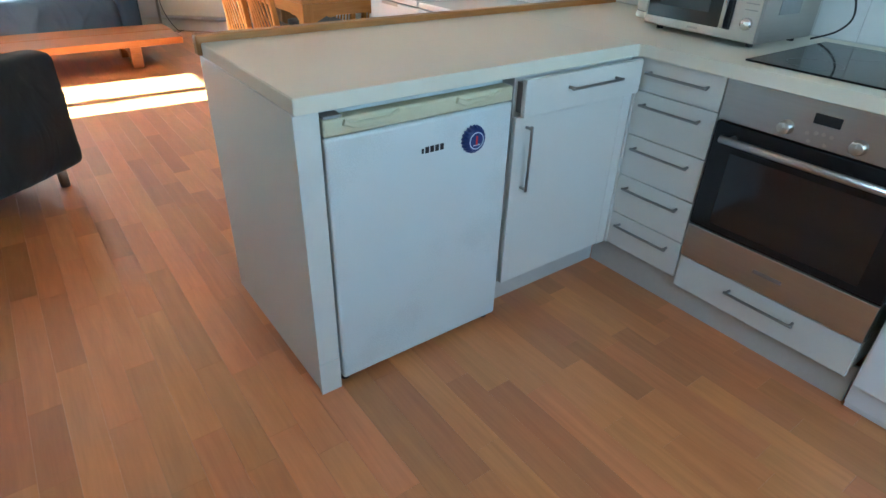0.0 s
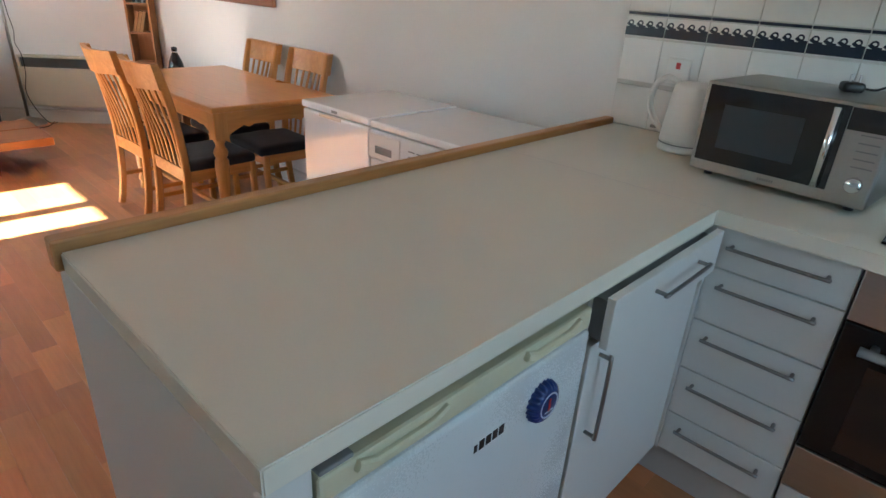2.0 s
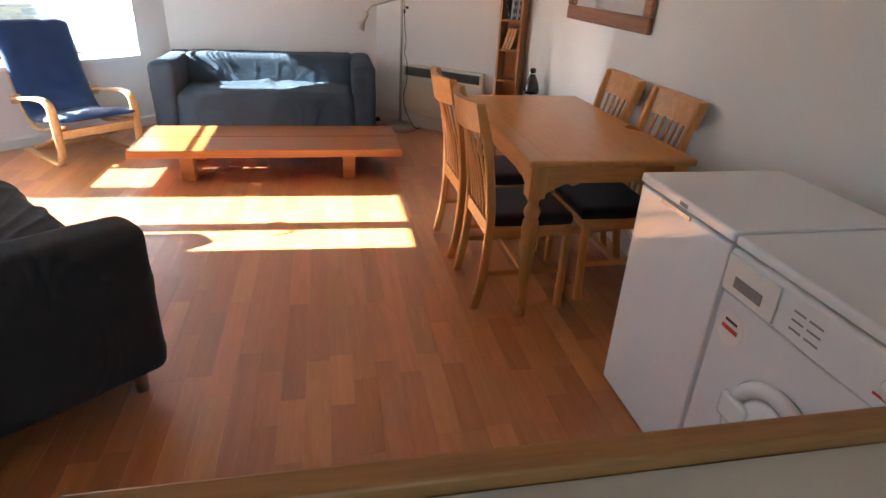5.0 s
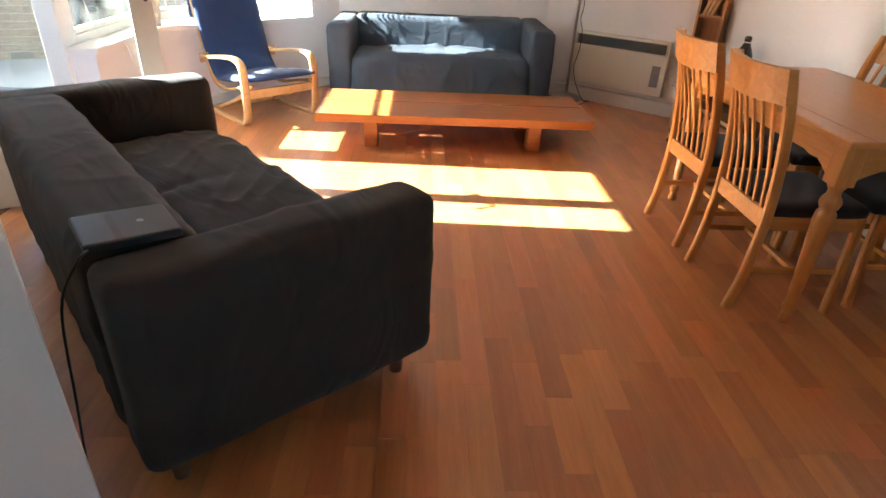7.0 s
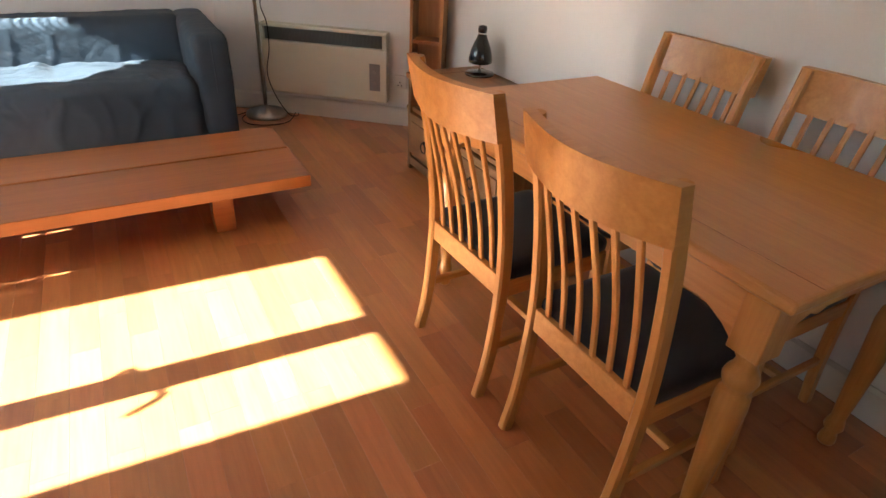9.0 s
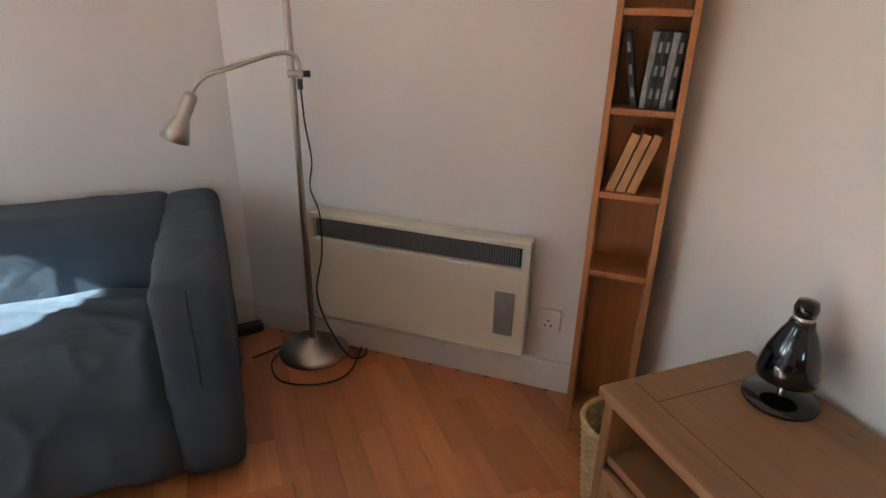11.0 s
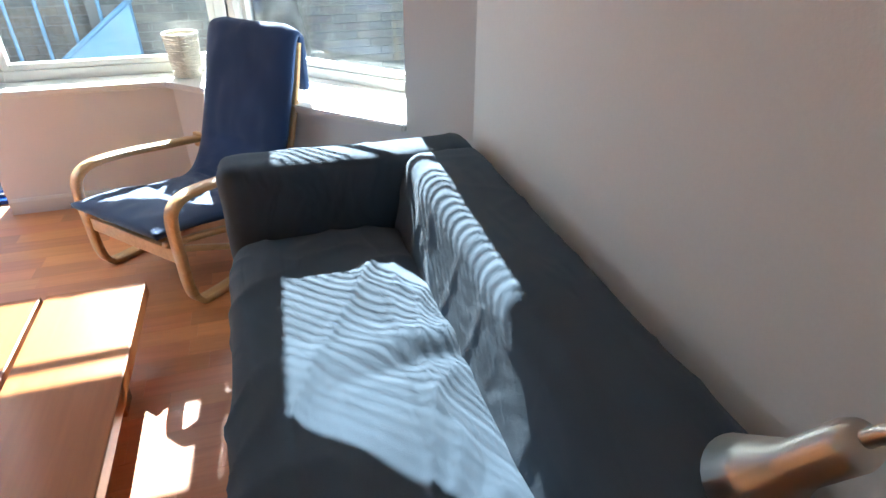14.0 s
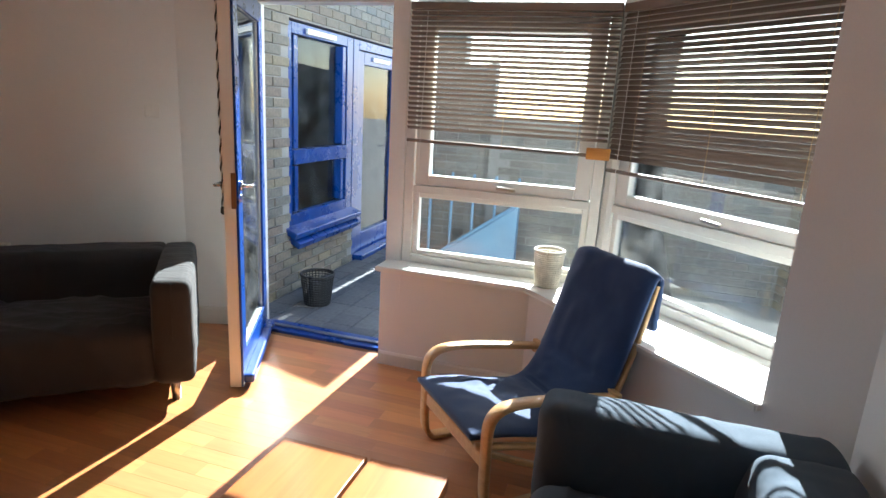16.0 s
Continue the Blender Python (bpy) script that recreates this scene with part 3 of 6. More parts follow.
def window_set(name, m, width, parent_label):
    """A white timber window in local x (width), z up, room at -y: fixed pane below, opening pane above."""
    w = tagged(new(name), parent_label, "window", "", "structure")
    w.matrix_world = m
    z0, zt0, zt1, z1 = SILL + 0.012, 1.045, 1.088, HEAD
    e, d = 0.055, 0.045
    fr = box((0, -d, z0), (e, d, z1), 0.004)
    box((width - e, -d, z0), (width, d, z1), 0.004, 2, fr)
    box((e, -d, z0), (width - e, d, z0 + 0.05), 0.004, 2, fr)
    box((e, -d, z1 - 0.06), (width - e, d, z1), 0.004, 2, fr)
    box((e, -d, zt0), (width - e, d, zt1), 0.004, 2, fr)
    part("window_frame", fr, M_FRAME, w)
    # lower beads
    bead = box((e, -0.03, z0 + 0.05), (e + 0.035, 0.02, zt0), 0.006)
    box((width - e - 0.035, -0.03, z0 + 0.05), (width - e, 0.02, zt0), 0.006, 2, bead)
    box((e + 0.035, -0.03, z0 + 0.05), (width - e - 0.035, 0.02, z0 + 0.08), 0.006, 2, bead)
    box((e + 0.035, -0.03, zt0 - 0.03), (width - e - 0.035, 0.02, zt0), 0.006, 2, bead)
    part("glazing_bead", bead, M_FRAME, w)
    # opening sash
    s0, s1, a0, a1 = zt1 + 0.003, z1 - 0.063, e + 0.004, width - e - 0.004
    sash = box((a0, -0.036, s0), (a0 + 0.085, 0.03, s1), 0.006)
    box((a1 - 0.085, -0.036, s0), (a1, 0.03, s1), 0.006, 2, sash)
    box((a0 + 0.085, -0.036, s0), (a1 - 0.085, 0.03, s0 + 0.06), 0.006, 2, sash)
    box((a0 + 0.085, -0.036, s1 - 0.08), (a1 - 0.085, 0.03, s1), 0.006, 2, sash)
    sash = part("sash", sash, M_FRAME, w)
    for lo, hi in (((e + 0.03, 0.0, z0 + 0.07), (width - e - 0.03, 0.004, zt0 - 0.02)), ((a0 + 0.08, 0.0, s0 + 0.055), (a1 - 0.08, 0.004, s1 - 0.07))):
        g = part("pane", box(lo, hi), M_GLASS, w)
        g.visible_shadow = False
    # fastener
    cx = width * 0.52
    h = box((cx - 0.035, -0.046, s0 + 0.012), (cx + 0.035, -0.036, s0 + 0.036), 0.004)
    rod((cx - 0.02, -0.046, s0 + 0.024), (cx - 0.02, -0.066, s0 + 0.024), 0.009, None, 12, h)
    joined(h, turned(box((-0.09, -0.008, -0.009), (0.02, 0.008, 0.009), 0.006), pose(cx + 0.06, -0.07, s0 + 0.024, 0, 4, 0)))
    part("window_handle", h, M_NICKEL, sash, "satin metal fastener handle")
    return w


# frame for the assumed south window, never in view
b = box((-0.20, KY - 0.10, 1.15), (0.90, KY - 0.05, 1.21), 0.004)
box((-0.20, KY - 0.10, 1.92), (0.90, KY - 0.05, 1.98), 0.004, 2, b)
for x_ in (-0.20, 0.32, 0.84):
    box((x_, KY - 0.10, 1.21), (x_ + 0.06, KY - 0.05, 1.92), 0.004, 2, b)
structure("window_assumed", b, M_FRAME, "white-painted frame of an unseen kitchen window, added for fill light")

# local +x runs so that the room lies on -y
W1 = Matrix.Translation((FX, 4.205, 0)) @ Matrix.Rotation(radians(90), 4, "Z")
W1_WIDTH = 1.125
window_set("window_1", W1, W1_WIDTH, "white-painted timber window with an opening top light")
ang = math.degrees(math.atan2(BD.y, BD.x))
w2o = on_bay(0.10, W2OUT)
W2 = pose(w2o[0], w2o[1], 0, 0, 0, ang)
W2_WIDTH = W2END - 0.10
window_set("window_2", W2, W2_WIDTH, "white-painted angled timber window with a top light")
b = box((FX - 0.07, 4.10, 0), (FX + 0.05, 4.202, HEAD + 0.05), 0.004)
structure("door_post", b, M_FRAME, "white-painted post between door and window")
b = rod((FX - 0.005, 5.382, SILL + 0.013), (FX - 0.005, 5.382, HEAD + 0.05), 0.052, None, 10)
structure("bay_mullion", b, M_FRAME, "white-painted corner post of the bay window")
b = box((FX - 0.07, 3.12, 0), (FX + 0.05, 3.185, HEAD + 0.05), 0.004)
box((FX - 0.07, 3.185, HEAD), (FX + 0.05, 4.10, HEAD + 0.05), 0.004, 2, b)
structure("door_frame", b, M_FRAME, "white-painted timber door frame")
b = box((FX - 0.11, 3.19, -0.05), (FX + 0.05, 4.098, 0.016), 0.006)
structure("door_threshold", b, M_BLUE, "blue-painted worn timber threshold")
b = box((FX - 0.03, 3.20, 0.017), (FX + 0.0, 4.09, 0.03), 0.004)
structure("threshold_strip", b, M_STEEL, "metal weather strip on the threshold")

PITCH = 0.0265        # between slats


def blind(name, m, width, z_low, tilt, label, sag=0.0):
    t = thing(name, m, label, "blind", "venetian blinds")
    part("head_rail", box((0, -0.02, HEAD - 0.045), (width, 0.02, HEAD - 0.005), 0.004), M_SLAT, t)
    n = int((HEAD - 0.055 - z_low - 0.03) / PITCH)
    sl = sweep([Vector((0.0, 0, 0)), Vector((width / 2, 0, 0)), Vector((width, 0, 0))], [(-0.0135, -0.001), (0.0, 0.0014), (0.0135, -0.001), (0.0135, 0.0), (0.0, 0.0024), (-0.0135, 0.0)], side=(0, 1, 0))
    first = part("slat", sl, M_SLAT, t)
    for i in range(n):
        o = first if i == 0 else first.copy()
        if i:
            scene.collection.objects.link(o)
        z = HEAD - 0.06 - i * PITCH
        low = max(0.0, 1 - (z - z_low) / 0.09)
        o.matrix_basis = pose(0, 0, z, tilt + random.uniform(-4, 4), sag * low + random.uniform(-0.12, 0.12), 0)
    part("bottom_rail", turned(box((0, -0.014, -0.009), (width, 0.014, 0.009), 0.004), pose(0, 0, z_low, 0, sag, 0)), M_SLAT, t)
    for k in (0.14, 0.5, 0.86):
        part("ladder_cord", rod((width * k, -0.016, z_low), (width * k, -0.016, HEAD - 0.05), 0.0012, None, 6), M_WICKER, t)
    part("pull_cord", tube([(0.10, -0.022, HEAD - 0.05), (0.085, -0.024, 1.2), (0.09, -0.03, 0.8), (0.085, -0.10, 0.64), (0.08, -0.215, 0.632), (0.082, -0.248, 0.50)], 0.0015, 5, 6), M_WHITEPLASTIC, t, "thin pull cord")
    return t


blind("venetian_blind", W1 @ pose(0.02, -0.085, 0), W1_WIDTH - 0.02, 1.35, -36, "brown slatted venetian blind, half lowered over the window", 0.6)
blind("venetian_blind", W2 @ pose(0.03, -0.085, 0), W2_WIDTH - 0.06, 1.27, 59, "brown slatted venetian blind hanging slightly crooked", 0.3)
t = thing("bracket_block", W1 @ pose(1.07, -0.10, 1.35), "small unpainted wooden block by the blinds' ends", "block")
part("block", box((-0.045, -0.015, -0.03), (0.075, 0.02, 0.03), 0.004), M_PINE_X, t)

# balcony door, standing open into the room; hinge at local origin, leaf along +x
leaf_dir = Vector((0.781, 0.384, 0))
DOOR = pose(-2.46, 3.215, 0, 0, 0, math.degrees(math.atan2(leaf_dir.y, leaf_dir.x)))
t = tagged(new("door_1"), "glazed door, cream inside and blue outside, standing open", "door", "", "structure")
t.matrix_world = DOOR
LW, LH = 0.87, 2.075
for mname, y0, y1, mt, lab in (("leaf_inner", -0.05, 0.008, M_FRAME, "cream-painted inner face of the leaf"), ("leaf_outer", 0.0085, 0.022, M_BLUE, "blue-painted outer face of the leaf")):
    b = box((0, y0, 0.012), (0.105, y1, LH), 0.003)
    box((LW - 0.105, y0, 0.012), (LW, y1, LH), 0.003, 2, b)
    box((0.105, y0, 0.012), (LW - 0.105, y1, 0.20), 0.003, 2, b)
    box((0.105, y0, LH - 0.11), (LW - 0.105, y1, LH), 0.003, 2, b)
    part(mname, b, mt, t, lab)
part("weather_bar", turned(box((0.02, -0.03, 0), (LW - 0.01, 0.03, 0.05), 0.012), pose(0, 0.045, 0.03, 0, 0, 0)), M_BLUE, t)
g = part("pane", box((0.10, -0.003, 0.195), (LW - 0.10, 0.003, LH - 0.105)), M_GLASS, t)
g.visible_shadow = False
part("lock_plate", box((LW - 0.001, -0.012, 0.99), (LW + 0.003, 0.012, 1.17), 0.001), M_RUSTIC_Z, t, "tarnished brass lock plate on the edge")
for s, y in ((1, 0.022), (-1, -0.05)):
    h = rod((LW - 0.055, y, 1.10), (LW - 0.055, y + s * 0.012, 1.10), 0.026, None, 18)
    rod((LW - 0.055, y + s * 0.012, 1.10), (LW - 0.055, y + s * 0.05, 1.10), 0.009, None, 12, h)
    joined(h, tube([(LW - 0.055, y + s * 0.05, 1.10), (LW - 0.08, y + s * 0.056, 1.10), (LW - 0.16, y + s * 0.05, 1.097)], 0.0095, 6, 10))
    part("door_handle", h, M_CHROME, t, "chrome lever handle", True)
    part("key_cover", rod((LW - 0.055, y, 1.035), (LW - 0.055, y + s * 0.008, 1.035), 0.02, None, 16), M_CHROME, t)
cord = thing("twisted_cord", DOOR @ pose(LW - 0.03, -0.06, 0), "black and white twisted cord hanging beside the door edge", "cord")
b = bmesh.new()
for ph in (0, math.pi):
    pts = [Vector((0.004 * math.cos(ph + i * 0.9), 0.004 * math.sin(ph + i * 0.9), 0.99 + i * 0.0125)) for i in range(82)]
    if ph:
        part("strand", sweep(pts, circle(0.0042, 6)), M_BLACK, cord, "black strand")
    else:
        part("strand", sweep(pts, circle(0.0042, 6)), M_WHITEPLASTIC, cord, "white strand")
part("tassel", lathe([(0.002, 1.005), (0.011, 0.99), (0.013, 0.965), (0.006, 0.955)], 12), M_BLACK, cord)

# ---- living room ----


def sofa(m, fabric, label, legs_mat, skirt, seed, W=1.80):
    """Two-seat block sofa with a loose cotton cover; width on x, facing -y, back at y=0.87."""
    t = thing("sofa", m, label, "sofa")
    D, H = 0.87, 0.655
    aw = 0.185
    def back_lean(p):
        k = max(0, min(1, (p.z - 0.30) / 0.36))
        front = max(0, (D - p.y) / 0.30)
        return Vector((p.x, p.y + 0.07 * k * min(1, front), p.z))
    part("seat_base", cushion((aw * 0.6, 0.03, skirt), (W - aw * 0.6, D - 0.04, 0.30), 0.03, 0.035, 0.008, 5, (1, 1, 0.35), None, seed), fabric, t, "", True)
    def sag(p):
        if p.z < 0.33:
            return Vector((p.x, p.y - 0.006 * math.sin(p.z * 9), p.z))
        k = math.sin(math.pi * (p.x - aw) / (W - 2 * aw))
        back = max(0.0, min(1.0, (p.y - 0.10) / 0.45))
        pinch = 0.016 * math.exp(-((p.x - W * 0.52 - 0.10 * (0.55 - p.y)) / 0.030) ** 2) * back ** 1.5
        roll = 0.014 * math.exp(-((p.x - W * 0.52 + 0.075) / 0.05) ** 2) * back
        tuck = 0.028 * max(0.0, (p.y - 0.47) / 0.13)
        return Vector((p.x, p.y, p.z + 0.014 * k * (1 if p.z > 0.37 else 0) - pinch + roll - tuck))
    part("seat_cushion", cushion((aw - 0.01, 0.004, max(skirt, 0.04)), (W - aw + 0.01, 0.60, 0.425), 0.075, 0.0125, 0.017, 4.2, (0.9, 1.3, 0.7), sag, seed + 3), fabric, t, "", True)
    part("backrest", cushion((aw - 0.03, 0.54, skirt + 0.02), (W - aw + 0.03, D, H + 0.004), 0.055, 0.0145, 0.007, 3.6, (1.3, 0.8, 0.7), back_lean, seed + 7), fabric, t, "", True)
    for x0 in (0, W - aw):
        part("arm", cushion((x0, 0.0, skirt), (x0 + aw, D - 0.005, H), 0.045, 0.026, 0.008, 4.5, (1, 1, 0.5), None, seed + 11 + x0), fabric, t, "", True)
        seam = tube([(x0 + aw * 0.5, 0.02, H - 0.012), (x0 + aw * 0.5, 0.0, H - 0.05), (x0 + aw * 0.5, -0.003, 0.35)], 0.003, 5, 6)
        part("seam", seam, fabric, t)
    for x in (0.10, W - 0.10):
        for y in (0.08, D - 0.09):
            part("leg", rod((x, y, 0), (x, y, skirt + 0.03), 0.022, 0.026, 16), legs_mat, t, "round metal leg", True)
    return t


sofa(pose(-1.115, 5.27, 0), M_SOFA, "grey-blue cotton-covered two-seat sofa with creased loose cover against the wall", M_STEEL, 0.03, 1.0)
sofa(pose(-0.30, 2.025, 0, 0, 0, 128.7), M_SOFA2, "charcoal cotton-covered two-seat sofa on metal legs, set at an angle", M_STEEL, 0.11, 20.0, 1.88)

# low table
CT0, CT1, CTZ = (-1.06, 4.275), (0.79, 4.96), 0.237
t = thing("coffee_table", pose(CT0[0], CT0[1], 0), "long low red-brown wooden coffee table of two thick planks", "table")
LX, LY = CT1[0] - CT0[0], CT1[1] - CT0[1]
part("plank", box((0, 0, CTZ - 0.055), (LX, LY / 2 + 0.018, CTZ), 0.004), M_RED, t)
part("plank", box((0, LY / 2 + 0.032, CTZ - 0.055), (LX, LY, CTZ), 0.004), M_RED, t)
for x in (0.36, LX - 0.38):
    part("batten", box((x - 0.045, 0.05, CTZ - 0.115), (x + 0.045, LY - 0.05, CTZ - 0.056), 0.004), M_RED, t)
    for y in (0.06, LY - 0.16):
        part("leg", box((x - 0.045, y, 0), (x + 0.045, y + 0.10, CTZ - 0.116), 0.004), M_RED, t)


# bentwood armchair: width on x (0.66), facing -y, front feet at y=0
def armchair(m):
    t = thing("armchair", m, "bentwood armchair with a navy cushion, facing into the room", "armchair")
    strip = oblong(0.058, 0.024, 0.2)
    for x in (0.03, 0.60):
        pts = [(x, 0.62, 0.40), (x, 0.45, 0.425), (x, 0.24, 0.455), (x, 0.10, 0.462), (x, 0.03, 0.44), (x, 0.0, 0.38), (x, 0.0, 0.22), (x, 0.005, 0.09), (x, 0.03, 0.03), (x, 0.09, 0.013), (x, 0.35, 0.013), (x, 0.62, 0.013)]
        part("side_frame", sweep(smooth_path(pts, 5), strip, side=(1, 0, 0)), M_BIRCH, t, "bent birch side frame", True)
        ax = x + (0.045 if x < 0.3 else -0.045)
        brace = [(ax, -0.02, 0.285), (ax, 0.15, 0.25), (ax, 0.38, 0.20), (ax, 0.55, 0.22), (ax, 0.64, 0.36), (ax, 0.73, 0.60), (ax, 0.80, 0.865)]
        part("seat_rail", sweep(smooth_path(brace, 6), oblong(0.035, 0.022, 0.2), side=(1, 0, 0)), M_BIRCH, t, "", True)
        part("strut", sweep([Vector((ax, 0.0, 0.26)), Vector((ax, 0.30, 0.12)), Vector((ax, 0.55, 0.028))], oblong(0.03, 0.024, 0.2), side=(1, 0, 0)), M_BIRCH, t)
    part("front_rail", box((0.055, -0.006, 0.20), (0.575, 0.016, 0.262), 0.006), M_BIRCH, t)
    part("rear_rail", box((0.06, 0.59, 0.0), (0.57, 0.615, 0.035), 0.006), M_BIRCH, t)
    part("arm_rail", box((0.0, 0.60, 0.36), (0.63, 0.625, 0.43), 0.006), M_BIRCH, t)
    for k in range(4):
        z = 0.47 + k * 0.10
        y = 0.69 + k * 0.036
        part("back_slat", turned(box((0.08, -0.006, -0.03), (0.55, 0.006, 0.03), 0.004), pose(0, y, z, -18, 0, 0)), M_BIRCH, t)
    # cushion follows the seat curve
    mid = smooth_path([(0, -0.055, 0.335), (0, 0.10, 0.318), (0, 0.32, 0.272), (0, 0.48, 0.262), (0, 0.57, 0.33), (0, 0.635, 0.46), (0, 0.705, 0.66), (0, 0.775, 0.875), (0, 0.805, 0.895)], 7)
    b = bmesh.new()
    nx = 24
    top, low = [], []
    for i, p in enumerate(mid):
        tg = (mid[min(i + 1, len(mid) - 1)] - mid[max(i - 1, 0)]).normalized()
        nn = Vector((0, -tg.z, tg.y))
        u = i / (len(mid) - 1)
        ra, rb = [], []
        for j in range(nx + 1):
            v = j / nx
            x = 0.055 + v * 0.52
            puff = (1 - (2 * v - 1) ** 6) * (1 - (2 * u - 1) ** 12)
            crease = 0.010 * noise.noise(Vector((x * 9, u * 16, 3))) + 0.006 * noise.noise(Vector((x * 22, u * 30, 7)))
            tuft = -0.012 * (abs((u * 5) % 1 - 0.5) > 0.45) * (0.2 < v < 0.8)
            th = 0.012 + 0.030 * puff
            ra.append(b.verts.new(Vector((x, p.y, p.z)) + nn * (th + (crease + tuft) * puff)))
            rb.append(b.verts.new(Vector((x, p.y, p.z)) - nn * (th * 0.5)))
        top.append(ra)
        low.append(rb)
    for g, flip in ((top, False), (low, True)):
        for r, q in zip(g, g[1:]):
            for j in range(nx):
                f = (r[j], r[j + 1], q[j + 1], q[j])
                b.faces.new(f[::-1] if flip else f)
    for r, q in ((top[0], low[0]), (top[-1], low[-1])):
        for j in range(nx):
            b.faces.new((r[j], r[j + 1], q[j + 1], q[j]))
    for j in (0, nx):
        for i in range(len(mid) - 1):
            b.faces.new((top[i][j], top[i + 1][j], low[i + 1][j], low[i][j]))
    part("cushion", b, M_NAVY, t, "navy padded cotton cushion", True)
    flap = cushion((0.06, 0.80, 0.66), (0.57, 0.835, 0.90), 0.016, 0.02, 0.006, 6, (1, 1, 1), None, 4)
    part("cushion_flap", flap, M_NAVY, t, "navy flap folded over the back", True)
    part("button", rod((0.50, 0.735, 0.80), (0.50, 0.728, 0.803), 0.008, None, 10), M_GREYPLASTIC, t)
    return t


armchair(pose(-1.63, 4.655, 0, 0, 0, 43))

# dining table
TX0, TX1, TY0, TY1, TZ = 1.048, 1.785, 2.315, 3.64, 0.755
t = thing("dining_table", pose(TX0, TY0, 0), "light pine dining table with turned legs beside the wall", "table")
LX, LY = TX1 - TX0, TY1 - TY0
top = box((0, 0, TZ - 0.030), (LX, LY, TZ), 0.009, 3)
part("tabletop", top, M_PINE_Y, t)
part("border_line", box((0.09, 0.006, TZ + 0.0002), (0.0915, LY - 0.006, TZ + 0.0008)), M_RED, t)
LEG = [(0.020, 0), (0.024, 0.01), (0.021, 0.035), (0.017, 0.045), (0.027, 0.065), (0.024, 0.085), (0.019, 0.10), (0.023, 0.16), (0.031, 0.34), (0.037, 0.44), (0.034, 0.475), (0.026, 0.485), (0.033, 0.50), (0.037, 0.515), (0.033, 0.53), (0.024, 0.545), (0.022, 0.56), (0.030, 0.575), (0.031, 0.585)]
for x in (0.055, LX - 0.055):
    for y in (0.065, LY - 0.065):
        b = lathe(LEG, 20, (x, y, 0))
        leg = part("leg", b, M_PINE, t, "turned pine leg", True)
        part("leg_block", box((x - 0.036, y - 0.036, 0.583), (x + 0.036, y + 0.036, TZ - 0.031), 0.004), M_PINE, leg)


def apron(length, mname, place):
    """Board with curved brackets at both ends; along x."""
    n = 40
    lo = []
    for i in range(n + 1):
        x = length * i / n
        e = min(x, length - x)
        if e < 0.10:
            drop = 0.085 - 0.055 * (e / 0.10) ** 0.7
        elif e < 0.15:
            drop = 0.030 + 0.012 * math.sin((e - 0.10) / 0.05 * math.pi)
        else:
            drop = 0.030
        lo.append((x, -drop - 0.05))
    b = bmesh.new()
    for y in (0, 0.02):
        up = [b.verts.new((x, y, 0)) for x, z in lo]
        dn = [b.verts.new((x, y, z)) for x, z in lo]
        for i in range(n):
            b.faces.new((up[i], up[i + 1], dn[i + 1], dn[i]))
        if y == 0:
            u0, d0 = up, dn
    for i in range(n):
        b.faces.new((u0[i], u0[i + 1], up[i + 1], up[i]))
        b.faces.new((d0[i], d0[i + 1], dn[i + 1], dn[i]))
    for i in (0, n):
        b.faces.new((u0[i], up[i], dn[i], d0[i]))
    o = part("apron", b, mname, t)
    o.matrix_basis = place


for y in (0.05, LY - 0.07):
    apron(LX - 0.182, M_PINE_X, pose(0.091, y, TZ - 0.031))
for x in (0.055, LX - 0.035):
    apron(LY - 0.202, M_PINE_X, pose(x, 0.101, TZ - 0.031, 0, 0, 90))


